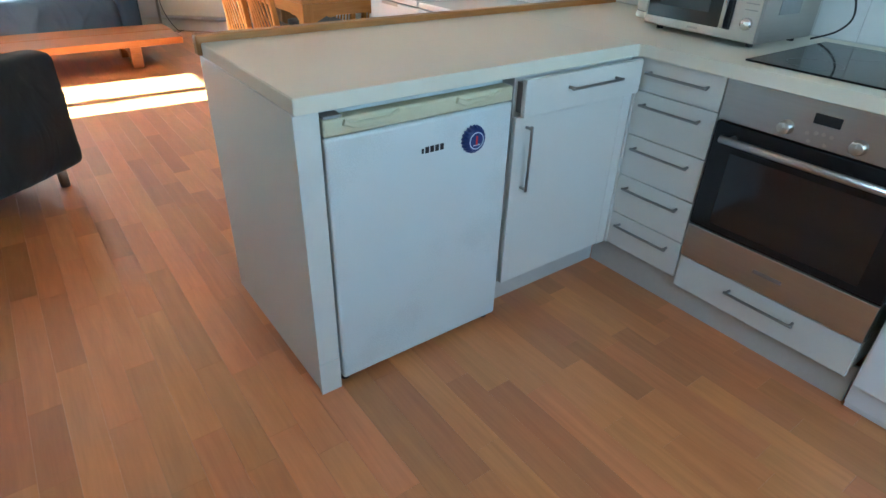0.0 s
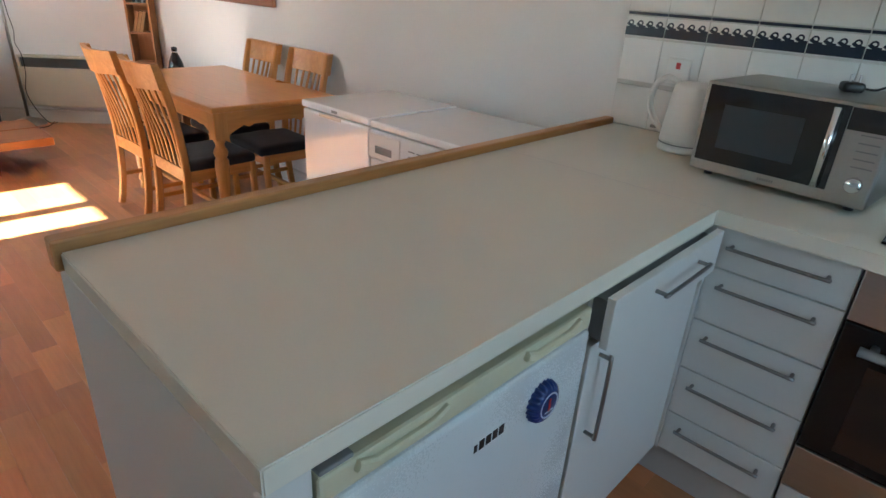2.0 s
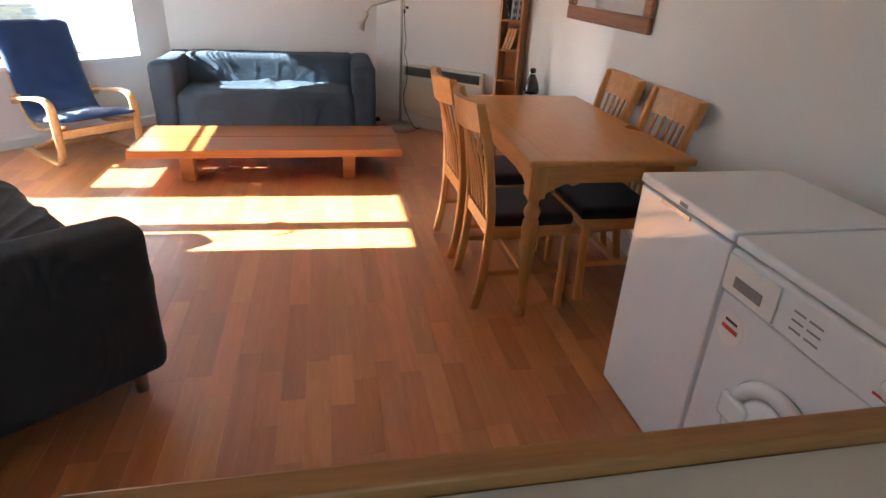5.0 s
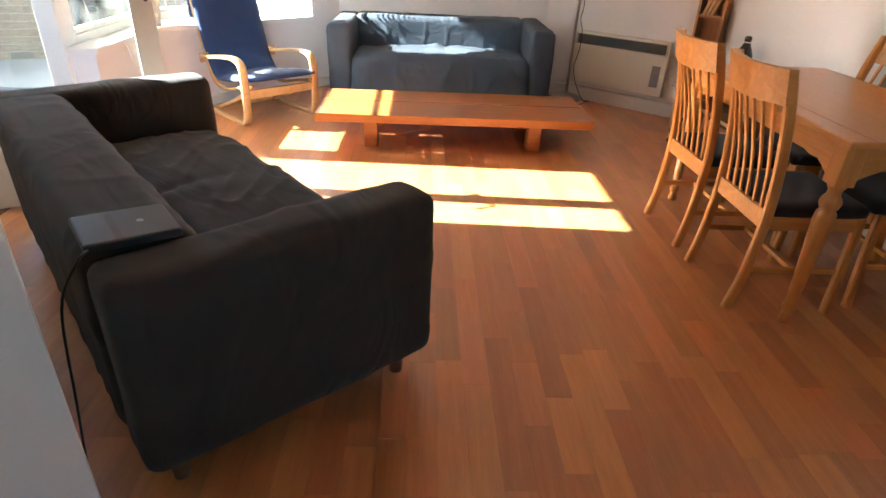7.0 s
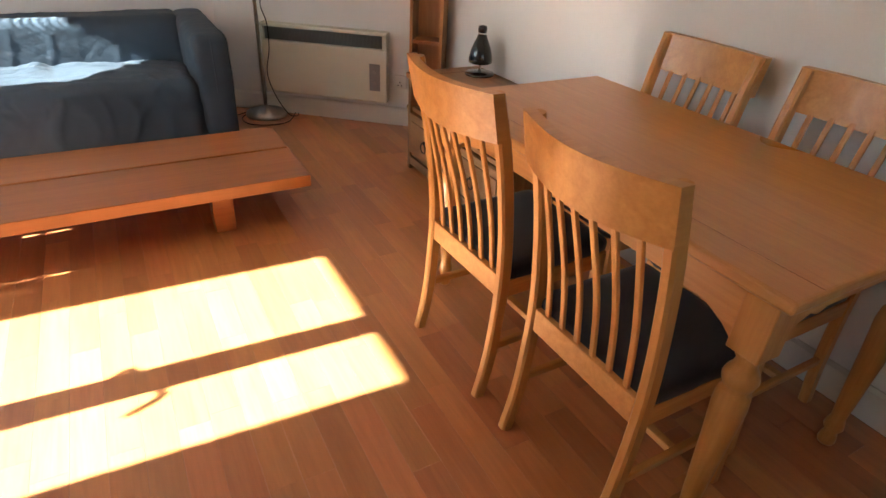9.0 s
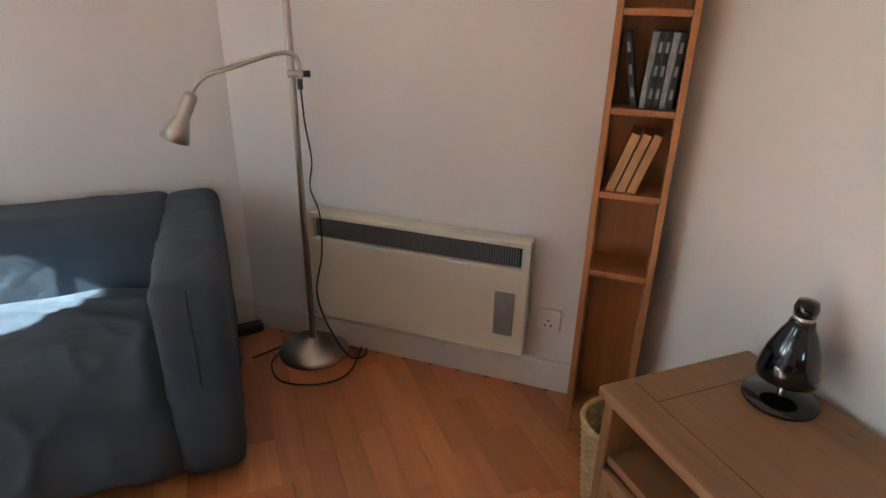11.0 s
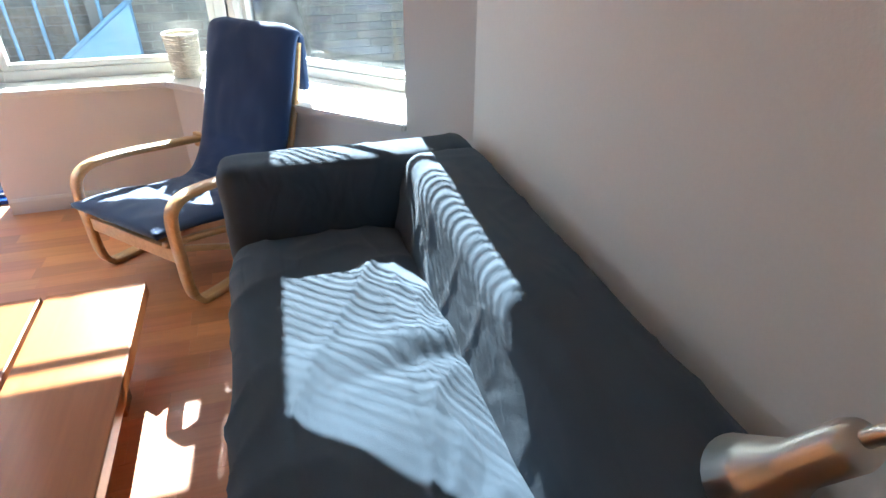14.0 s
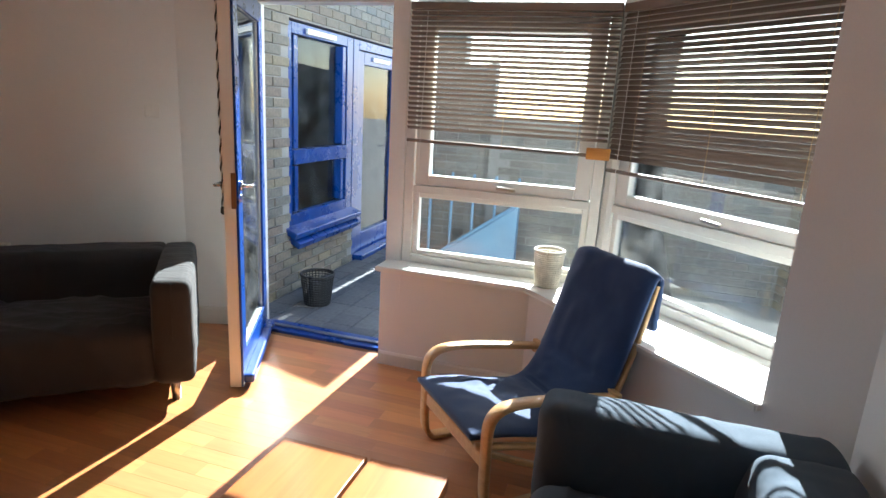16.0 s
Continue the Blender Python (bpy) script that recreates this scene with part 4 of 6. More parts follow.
def dining_chair(m):
    """Facing +x; back legs at x=0; width on y (0.42)."""
    t = thing("dining_chair", m, "light pine slat-back dining chair with a black padded seat", "chair", "chairs round the table")
    for y in (0.022, 0.402):
        pts = [(0.0, y, 0.0), (0.030, y, 0.16), (0.045, y, 0.40), (0.035, y, 0.58), (0.005, y, 0.78), (-0.038, y, 0.945)]
        part("back_leg", sweep(smooth_path(pts, 4), oblong(0.030, 0.038, 0.2), side=(0, 1, 0)), M_PINE, t)
        pts = [(0.405, y - (0.02 if y < 0.2 else -0.02), 0.0), (0.41, y - (0.01 if y < 0.2 else -0.01), 0.2), (0.41, y, 0.415)]
        part("front_leg", sweep(smooth_path(pts, 3), oblong(0.034, 0.034, 0.2), side=(0, 1, 0)), M_PINE, t)
        part("side_rail", box((0.06, y - 0.011, 0.36), (0.395, y + 0.011, 0.415), 0.003), M_PINE_X, t)
        part("stretcher", box((0.045, y - 0.009, 0.17), (0.40, y + 0.009, 0.195), 0.004), M_PINE_X, t)
    part("front_rail", box((0.40, 0.04, 0.36), (0.422, 0.385, 0.415), 0.003), M_PINE_X, t)
    part("rear_rail", box((0.032, 0.037, 0.36), (0.055, 0.387, 0.43), 0.003), M_PINE_X, t)
    part("cross_stretcher", box((0.21, 0.03, 0.172), (0.235, 0.395, 0.193), 0.004), M_PINE_X, t)
    b = bmesh.new()
    n = 16
    sec = []
    for i in range(n + 1):
        y = 0.003 + 0.418 * i / n
        k = math.sin(math.pi * i / n)
        ring = []
        z0, z1 = 0.832 - 0.010 * k, 0.952 - 0.006 * k
        for x, z in ((-0.006, z0), (-0.035, z0), (-0.060, z1), (-0.030, z1)):
            ring.append(b.verts.new((x - 0.042 * k, y, z)))
        sec.append(ring)
    for r, q in zip(sec, sec[1:]):
        for j in range(4):
            b.faces.new((r[j], r[(j + 1) % 4], q[(j + 1) % 4], q[j]))
    b.faces.new(sec[0][::-1])
    b.faces.new(sec[-1])
    bmesh.ops.bevel(b, geom=[e for e in b.edges if len(e.link_faces) == 2 and e.calc_face_angle() > 0.9], offset=0.005, segments=2, affect="EDGES")
    part("top_rail", b, M_PINE_X, t)
    for i in range(6):
        y = 0.075 + i * 0.055
        k = math.sin(math.pi * y / 0.424)
        pts = [(0.044, y, 0.425), (0.028 - 0.012 * k, y, 0.60), (-0.014 - 0.040 * k, y, 0.836)]
        part("slat", sweep(smooth_path(pts, 4), oblong(0.017, 0.010, 0.25), side=(0, 1, 0)), M_PINE, t)
    part("seat", cushion((0.05, 0.012, 0.405), (0.435, 0.412, 0.462), 0.022, 0.03, 0.004, 6), M_SEAT, t, "black fabric seat pad", True)
    return t


c = dining_chair(pose(0.905, 2.445, 0))
copy_thing(c, pose(0.90, 2.97, 0, 0, 0, 1.5))
copy_thing(c, pose(1.838, 2.915, 0, 0, 0, 180))
copy_thing(c, pose(1.838, 3.44, 0, 0, 0, 178))

# television bench
VX0, VX1, VY0, VY1, VZ = 1.475, 1.91, 3.72, 4.70, 0.535
t = thing("tv_bench", pose(VX0, VY0, 0), "rustic waxed pine media bench with drawers and ring pulls", "cabinet")
LX, LY = VX1 - VX0, VY1 - VY0
part("top_board", box((-0.012, -0.012, VZ - 0.028), (LX, LY + 0.012, VZ), 0.006), M_RUSTIC, t)
part("top_groove", box((0.07, 0.01, VZ + 0.0003), (0.074, LY - 0.01, VZ + 0.0009)), M_JOINT, t)
part("top_groove", box((0.075, LY - 0.085, VZ + 0.0003), (LX - 0.01, LY - 0.081, VZ + 0.0009)), M_JOINT, t)
for y in (0, LY - 0.03):
    part("side_panel", box((0, y, 0.0), (LX - 0.01, y + 0.03, VZ - 0.029), 0.004), M_RUSTIC_Z, t)
part("back_panel", box((LX - 0.03, 0.03, 0.05), (LX - 0.015, LY - 0.03, VZ - 0.03)), M_RUSTIC, t)
part("shelf", box((0.01, 0.031, 0.335), (LX - 0.031, LY - 0.031, 0.36), 0.003), M_RUSTIC, t)
part("bottom_board", box((0.01, 0.031, 0.08), (LX - 0.031, LY - 0.031, 0.10), 0.003), M_RUSTIC, t)
part("divider", box((0.012, LY / 2 - 0.015, 0.10), (LX - 0.04, LY / 2 + 0.015, 0.334), 0.003), M_RUSTIC_Z, t)
b = box((0.0, 0.031, 0.03), (0.02, LY - 0.031, 0.079), 0.004)
part("plinth", b, M_RUSTIC, t)
for y0, y1 in ((0.035, LY / 2 - 0.02), (LY / 2 + 0.02, LY - 0.035)):
    d = part("drawer_front", box((-0.006, y0, 0.105), (0.016, y1, 0.328), 0.004), M_RUSTIC, t)
    b = box((-0.016, y0 + 0.035, 0.14), (-0.0065, y1 - 0.035, 0.293), 0.006)
    part("raised_panel", b, M_RUSTIC, d)
    cy = (y0 + y1) / 2
    ring = [(-0.034, cy + 0.026 * math.sin(a * math.pi / 8), 0.205 - 0.026 * math.cos(a * math.pi / 8) + 0.0) for a in range(17)]
    rg = tube(ring, 0.0035, 1, 8)
    rod((-0.017, cy, 0.232), (-0.036, cy, 0.232), 0.008, None, 12, rg)
    part("ring_pull", rg, M_DARKWICKER, d, "black iron ring pull", True)

# small black table lamp on the bench
t = thing("table_lamp", pose(1.81, 4.535, VZ + 0.001, 0, 0, 20), "small gloss black desk lamp with a bullet shade", "lamp")
part("base", lathe([(0.001, 0), (0.076, 0), (0.078, 0.006), (0.074, 0.012), (0.02, 0.017), (0.001, 0.018)], 32), M_BLACKGLOSS, t, "", True)
part("stem", rod((0, 0, 0.016), (0, 0, 0.07), 0.008, None, 14), M_CHROME, t)
part("shade", lathe([(0.001, 0.075), (0.052, 0.06), (0.062, 0.065), (0.062, 0.085), (0.052, 0.13), (0.036, 0.17), (0.026, 0.19), (0.024, 0.20), (0.001, 0.201)], 28), M_BLACKGLOSS, t, "", True)
part("collar", rod((0, 0, 0.20), (0, 0, 0.214), 0.021, None, 20), M_CHROME, t, "chrome collar", True)
part("cap", lathe([(0.022, 0.214), (0.024, 0.23), (0.02, 0.245), (0.001, 0.249)], 20), M_BLACKGLOSS, t, "", True)


def wicker(m, label, r0, r1, h, mat, oval=1.0):
    t = thing("wicker_basket", m, label, "basket")
    b = bmesh.new()
    for k in range(int(h / 0.011)):
        z = 0.006 + k * 0.011
        r = r0 + (r1 - r0) * z / h
        pts = []
        for i in range(49):
            a = 2 * math.pi * i / 48
            w = 0.0028 * (1 if (i + k) % 2 else -1)
            pts.append(Vector(((r + w) * math.cos(a), (r + w) * math.sin(a) * oval, z)))
        sweep(pts, circle(0.0052, 5), bm=b)
    part("weave", b, mat, t, "", True)
    for i in range(24):
        a = 2 * math.pi * i / 24
        part("stake", rod((r0 * math.cos(a), r0 * math.sin(a) * oval, 0), (r1 * math.cos(a), r1 * math.sin(a) * oval, h), 0.003, None, 6), mat, t)
    rim = [Vector((r1 * math.cos(2 * math.pi * i / 32), r1 * math.sin(2 * math.pi * i / 32) * oval, h)) for i in range(33)]
    part("rim", sweep(rim, circle(0.009, 8)), mat, t, "", True)
    part("bottom", rod((0, 0, 0.002), (0, 0, 0.008), r0 * min(1, oval), None, 24), mat, t)
    return t


wicker(pose(1.65, 4.82, 0), "pale woven wicker waste basket beside the bench", 0.075, 0.105, 0.29, M_WICKER)
wicker(pose(-2.36, 5.10, SILL + 0.013), "whitish woven wicker pot standing on the window sill", 0.06, 0.078, 0.20, M_WHITEWICKER)

# bookcase across the corner
hd = (Vector((*HB, 0)) - Vector((*HA, 0))).normalized()
hrot = math.degrees(math.atan2(hd.y, hd.x))
BK = pose(1.686, 5.132, 0, 0, 0, hrot)
t = thing("bookcase", BK, "tall narrow beech bookcase holding a few books", "bookcase")
BW, BDp, BH = 0.198, 0.148, 2.0
for x in (0, BW - 0.018):
    part("side_panel", box((x, 0, 0), (x + 0.018, BDp, BH), 0.002), M_BEECH, t)
part("back_panel", box((0.018, BDp - 0.006, 0.05), (BW - 0.018, BDp, BH - 0.005)), M_BEECH, t)
for z in (0.075, 0.603, 0.846, 1.078, 1.322, 1.57, 1.79, BH):
    part("shelf", box((0.0185, 0.003, z - 0.018), (BW - 0.0185, BDp - 0.007, z), 0.002), M_BEECH, t)
part("plinth", box((0.0185, 0.015, 0.0), (BW - 0.0185, 0.03, 0.056)), M_BEECH, t)
for z in (0.2, 0.26, 0.32, 0.38, 0.44):
    part("shelf_pin_hole", rod((0.0182, 0.03, z), (0.0192, 0.03, z), 0.003, None, 8), M_NICKEL, t)


def book(x, z, w, h, d, lean, mat, label, band=None):
    o = thing("book", BK @ pose(x, 0.02, z, 0, lean, 0), label, "book", "books on the shelves")
    part("cover", box((0, 0, 0), (w, d, h), 0.002), mat, o)
    if band:
        for k in (0.2, 0.5, 0.8):
            part("spine_print", box((w * 0.25, -0.0008, h * k - 0.012), (w * 0.75, -0.0002, h * k + 0.014)), band, o)


book(0.066, 1.079, 0.015, 0.19, 0.12, -12, M_CASE, "black plastic film case leaning on its shelf", M_CASEGREY)
for i in range(5):
    book(0.086 + i * 0.0165, 1.079, 0.0152, 0.19, 0.12, 3, M_CASE if i % 3 else M_CASEGREY, "black plastic film case standing upright", M_CASEGREY)
for i in range(3):
    book(0.030 + i * 0.029, 0.847, 0.024, 0.175, 0.115, 17, M_BOOK, "cream paperback leaning on the shelf")

# panel heater on the short wall
hm = Vector((1.315, 5.64, 0))
hn = Vector((hd.y, -hd.x, 0))
off = (hm - Vector((*HA, 0))).dot(hd)


def panel_heater(m, label, width=0.80):
    """Back at y=0 towards +y wall, front at -y; z from 0.157."""
    t = thing("panel_heater", m, label, "heater")
    z0, z1 = 0.157, 0.60
    part("body", box((0, -0.075, z0), (width, -0.018, z1 - 0.105), 0.008), M_HEATER, t)
    b = box((0, -0.082, z1 - 0.022), (width, -0.012, z1), 0.005)
    box((0, -0.080, z1 - 0.105), (0.02, -0.018, z1 - 0.022), 0.003, 2, b)
    box((width - 0.03, -0.080, z1 - 0.105), (width, -0.018, z1 - 0.022), 0.003, 2, b)
    part("top_cap", b, M_HEATER, t)
    part("grille_back", box((0.02, -0.05, z1 - 0.104), (width - 0.03, -0.04, z1 - 0.023)), M_DARKGREY, t)
    n = 88
    first = None
    for i in range(n):
        x = 0.026 + i * (width - 0.062) / n
        if first is None:
            first = part("grille_bar", box((-0.0014, -0.066, z1 - 0.10), (0.0014, -0.051, z1 - 0.026)), M_GREYPLASTIC, t)
            first.matrix_basis = pose(x, 0, 0)
        else:
            o = first.copy()
            scene.collection.objects.link(o)
            o.matrix_basis = pose(x, 0, 0)
    part("control_window", box((width - 0.115, -0.079, 0.235), (width - 0.045, -0.0752, 0.405), 0.002), M_GREYPLASTIC, t, "dark control window")
    for z in (0.285, 0.355):
        part("control_dial", rod((width - 0.08, -0.079, z), (width - 0.08, -0.082, z), 0.013, None, 20), M_HANDLE, t)
    for x in (0.12, width - 0.15):
        part("bracket", box((x, -0.018, 0.25), (x + 0.04, 0.0, 0.45)), M_HEATER, t)
    return t


hp = Vector((*HA, 0)) + hd * (off - 0.415)
panel_heater(pose(hp.x, hp.y, 0, 0, 0, hrot), "cream enamelled electric panel heater fixed on the wall", 0.845)
wbd = Vector((WB1[0] - WB0[0], WB1[1] - WB0[1], 0)).normalized()
wp = Vector((*WB0, 0)) + wbd * 0.18
panel_heater(pose(wp.x, wp.y, 0, 0, 0, math.degrees(math.atan2(wbd.y, wbd.x))), "cream panel heater on the wall behind the charcoal sofa")


def socket(m, label, red=False, rocker=True):
    t = thing("wall_socket", m, label, "socket")
    part("plate", box((-0.043, -0.010, -0.043), (0.043, 0, 0.043), 0.004), M_WHITEPLASTIC, t)
    part("rocker", box((-0.008, -0.014, 0.008), (0.008, -0.0102, 0.03), 0.002), M_RED_SPOT if red else M_WHITEPLASTIC, t, "switch rocker")
    if rocker:
        for x, z in ((0, 0.0), (-0.011, -0.02), (0.011, -0.02)):
            part("pin_slot", box((x - 0.003, -0.0106, z - 0.006), (x + 0.003, -0.0101, z + 0.002)), M_BLACK, t)
    return t


sp = Vector((*HA, 0)) + hd * (off + 0.50)
socket(pose(sp.x, sp.y, 0.29, 0, 0, hrot), "white square wall socket beside the heater")
lp = Vector((*WB0, 0)) + wbd * 1.80
socket(pose(lp.x, lp.y, 1.42, 0, 0, math.degrees(math.atan2(wbd.y, wbd.x))), "white square light switch on the wall", rocker=False)

# floor lamp in the corner
FLX, FLY = 0.972, 5.88
t = thing("floor_lamp", pose(FLX, FLY, 0), "satin nickel floor lamp with an angled reading arm", "lamp")
part("base", lathe([(0.001, 0), (0.135, 0), (0.138, 0.012), (0.132, 0.024), (0.09, 0.042), (0.03, 0.058), (0.016, 0.068), (0.001, 0.068)], 40), M_NICKEL, t, "", True)
part("pole", rod((0, 0, 0.066), (0, 0, 1.92), 0.0115, None, 18), M_NICKEL, t, "", True)
part("uplight_shade", lathe([(0.02, 1.92), (0.05, 1.925), (0.13, 1.985), (0.135, 1.99), (0.02, 1.975)], 32), M_NICKEL, t, "", True)
cl = rod((-0.015, -0.01, 1.095), (0.035, -0.02, 1.095), 0.012, None, 14)
part("clamp", cl, M_NICKEL, t, "", True)
part("knob", rod((0.035, -0.02, 1.095), (0.058, -0.024, 1.095), 0.011, None, 12), M_BLACK, t, "black clamp knob", True)
arm = [(0.022, -0.022, 1.075), (0.022, -0.022, 1.125), (0.005, -0.024, 1.157), (-0.05, -0.024, 1.160), (-0.19, -0.029, 1.120), (-0.266, -0.033, 1.098), (-0.304, -0.034, 1.065), (-0.320, -0.035, 1.036)]
part("arm", tube(arm, 0.0075, 6, 12), M_NICKEL, t, "", True)
b = lathe([(0.008, 0.012), (0.018, 0.008), (0.021, -0.002), (0.0215, -0.070), (0.024, -0.076), (0.034, -0.108), (0.047, -0.148), (0.044, -0.148), (0.031, -0.108), (0.015, -0.076)], 28)
turned(b, pose(-0.320, -0.035, 1.036, 2, 27, 0))
sh = part("spot_shade", b, M_NICKEL, t, "small bell-shaped metal shade", True)
part("bulb", turned(lathe([(0.002, -0.134), (0.016, -0.126), (0.022, -0.108), (0.014, -0.08)], 18), pose(-0.320, -0.035, 1.036, 2, 27, 0)), M_BULB, sh, "", True)
part("ferrule", rod((0.022, -0.022, 1.045), (0.022, -0.022, 1.08), 0.009, None, 10), M_BLACK, t)
part("cable", tube([(0.022, -0.022, 1.055), (0.028, -0.022, 0.93), (0.042, -0.02, 0.80), (0.03, -0.018, 0.70), (0.055, -0.03, 0.60), (0.05, -0.05, 0.45), (0.02, -0.06, 0.3), (0.05, -0.09, 0.16), (0.12, -0.13, 0.03), (0.19, -0.10, 0.006), (0.20, -0.02, 0.006), (0.10, -0.20, 0.006), (-0.02, -0.235, 0.006), (-0.15, -0.17, 0.006), (-0.17, -0.03, 0.006), (-0.08, 0.06, 0.02), (-0.17, 0.05, 0.006), (-0.24, 0.02, 0.006)], 0.0032, 7, 8), M_BLACK, t, "black loose cable", True)
t = thing("power_adapter", pose(0.735, 6.12, 0.0, 0, 0, 10), "black power brick on the floor behind the lamp", "adapter")
part("brick", box((-0.055, -0.03, 0), (0.055, 0.03, 0.035), 0.008, 3), M_BLACK, t)
part("lead", tube([(0.05, 0, 0.015), (0.09, 0.03, 0.01), (0.13, 0.0, 0.006), (0.21, -0.04, 0.006)], 0.003, 6, 8), M_BLACK, t)

# wall mirror
MY0, MY1, MZ0, MZ1 = 3.13, 4.24, 1.163, 1.88
t = thing("wall_mirror", pose(RX, 0, 0), "large wall mirror in a reddish pine frame", "mirror")
fw = 0.085


def frame_piece(y0, z0, y1, z1):
    return box((-0.032, y0, z0), (-0.004, y1, z1), 0.010, 3)


part("frame_rail", frame_piece(MY0, MZ0, MY1, MZ0 + fw), M_MIRROR_FRAME, t)
part("frame_rail", frame_piece(MY0, MZ1 - fw, MY1, MZ1), M_MIRROR_FRAME, t)
part("frame_stile", frame_piece(MY0, MZ0 + fw, MY0 + fw, MZ1 - fw), M_MIRROR_FRAME, t)
part("frame_stile", frame_piece(MY1 - fw, MZ0 + fw, MY1, MZ1 - fw), M_MIRROR_FRAME, t)
part("glass", box((-0.014, MY0 + fw - 0.01, MZ0 + fw - 0.01), (-0.010, MY1 - fw + 0.01, MZ1 - fw + 0.01)), M_MIRROR, t, "silvered mirror glass")

# flat device on the back corner of the charcoal sofa
t = thing("router_box", pose(-1.02, 1.72, 0.672, 3, 4, 38), "flat dark grey router box lying on the sofa back", "router")
part("case", box((-0.10, -0.075, 0), (0.10, 0.075, 0.022), 0.006, 3), M_DARKGREY, t)
part("groove", box((-0.035, -0.068, 0.0222), (-0.020, 0.06, 0.0228)), M_BLACK, t)
part("emblem", rod((0.03, 0.0, 0.0222), (0.03, 0.0, 0.0228), 0.008, None, 16), M_GREYPLASTIC, t)
part("cable", tube([(-0.09, -0.07, 0.01), (-0.12, -0.11, 0.005), (-0.16, -0.10, -0.10), (-0.17, -0.09, -0.35), (-0.18, -0.10, -0.62)], 0.003, 6, 8), M_BLACK, t)

# ---- kitchen ----
WT = 0.90          # worktop height
PY = 0.672          # back edge of the peninsula top
CXF = 1.245        # front of the wall units


def bar_handle(parent, p, q, out, mat=None):
    """A bent bar from p to q standing off in the direction out."""
    p, q, o = Vector(p), Vector(q), Vector(out)
    d = (q - p).normalized() * 0.008
    b = sweep(smooth_path([p, p + o * 0.8, p + o + d, q + o - d, q + o * 0.8, q], 4), circle(0.0048, 8))
    return part("handle", b, mat or M_HANDLE, parent, "satin metal bar handle", True)


# continuous worktop
t = thing("worktop", pose(0, 0, 0), "cream laminate L-shaped kitchen worktop with square edges", "worktop")
b = poly_prism([(0, 0), (1.227, 0), (1.227, -0.925), (1.925, -0.925), (1.925, PY), (0, PY)], WT - 0.04, WT)
bmesh.ops.bevel(b, geom=[e for e in b.edges], offset=0.0025, segments=2, affect="EDGES")
part("slab", b, M_TOP, t)
part("joint_line", box((1.2262, 0.002, WT + 0.0001), (1.2272, PY - 0.01, WT + 0.0004)), M_PLINTH, t)
b = box((-0.012, PY + 0.001, 0.862), (1.925, PY + 0.040, WT + 0.022), 0.005, 2)
t = thing("timber_upstand", pose(0, 0, 0), "oak edging strip along the back of the worktop", "trim")
part("strip", b, M_OAK, t)

t = thing("peninsula_end_panel", pose(0, 0, 0), "scuffed white end panel of the peninsula", "panel")
part("board", box((0.0, 0.018, 0.0), (0.02, PY + 0.04, WT - 0.041), 0.002), M_CAB, t)
part("corner_post", box((-0.004, 0.004, 0.0), (0.062, 0.0175, WT - 0.041), 0.002), M_CAB, t)
part("post_side", box((0.0205, 0.018, 0.0), (0.062, 0.10, WT - 0.041), 0.002), M_CAB, t)
part("foot_block", box((-0.006, 0.0, 0.0), (0.060, 0.0035, 0.115), 0.001), M_CAB, t)
t = thing("peninsula_back_panel", pose(0, 0, 0), "white board backing the peninsula towards the dining table", "panel")
part("board", box((0.021, PY + 0.002, 0.0), (1.925, PY + 0.04, 0.861), 0.002), M_CAB, t)

# under-counter fridge
t = thing("fridge", pose(0, 0, 0), "white under-counter fridge with a yellowed handle strip", "fridge")
part("body", box((0.068, 0.045, 0.03), (0.668, 0.60, 0.845), 0.006), M_FRIDGE, t)
part("door", box((0.068, -0.004, 0.028), (0.668, 0.043, 0.792), 0.010, 3), M_FRIDGE, t)
b = box((0.068, 0.0, 0.794), (0.668, 0.043, 0.838), 0.006)
part("handle_strip", b, M_YELLOWED, t, "yellowed plastic grip strip")
for x0, x1 in ((0.12, 0.28), (0.46, 0.62)):
    b = bmesh.new()
    pts = [(x0, 0.838), (x0 + 0.03, 0.826), (x1 - 0.03, 0.826), (x1, 0.838)]
    part("grip", sweep([Vector((x, -0.004, z - 0.01)) for x, z in pts], oblong(0.012, 0.016, 0.3), side=(0, 1, 0)), M_YELLOWED, t)
part("hinge_cap", box((0.07, 0.002, 0.8385), (0.12, 0.04, 0.846), 0.002), M_GREYPLASTIC, t)
for x in (0.09, 0.645):
    part("foot", rod((x, 0.04, 0), (x, 0.04, 0.031), 0.018, None, 14), M_BLACK, t)
for i in range(4):
    x = 0.358 + i * 0.0165
    part("badge_bar", box((x, -0.0052, 0.698), (x + 0.012, -0.0042, 0.716)), M_BLACK, t, "dark badge bar")
part("badge_bar", box((0.346, -0.0052, 0.699), (0.353, -0.0042, 0.713)), M_BLACK, t, "dark badge bar")

# bottle-cap magnet
t = thing("fridge_magnet", pose(0.521, -0.0045, 0.708, 90, 0, 0), "round blue bottle-cap magnet on the fridge door", "magnet")
b = bmesh.new()
prof = []
for z, r, a in ((0.0, 0.040, 0.0022), (0.010, 0.038, 0.0020), (0.016, 0.034, 0.0006), (0.019, 0.029, 0), (0.0195, 0.001, 0)):
    prof.append([b.verts.new(((r + a * math.cos(21 * 2 * math.pi * i / 126)) * math.cos(2 * math.pi * i / 126), (r + a * math.cos(21 * 2 * math.pi * i / 126)) * math.sin(2 * math.pi * i / 126), z)) for i in range(126)])
for r, q in zip(prof, prof[1:]):
    for i in range(126):
        b.faces.new((r[i], r[(i + 1) % 126], q[(i + 1) % 126], q[i]))
b.faces.new(prof[0][::-1])
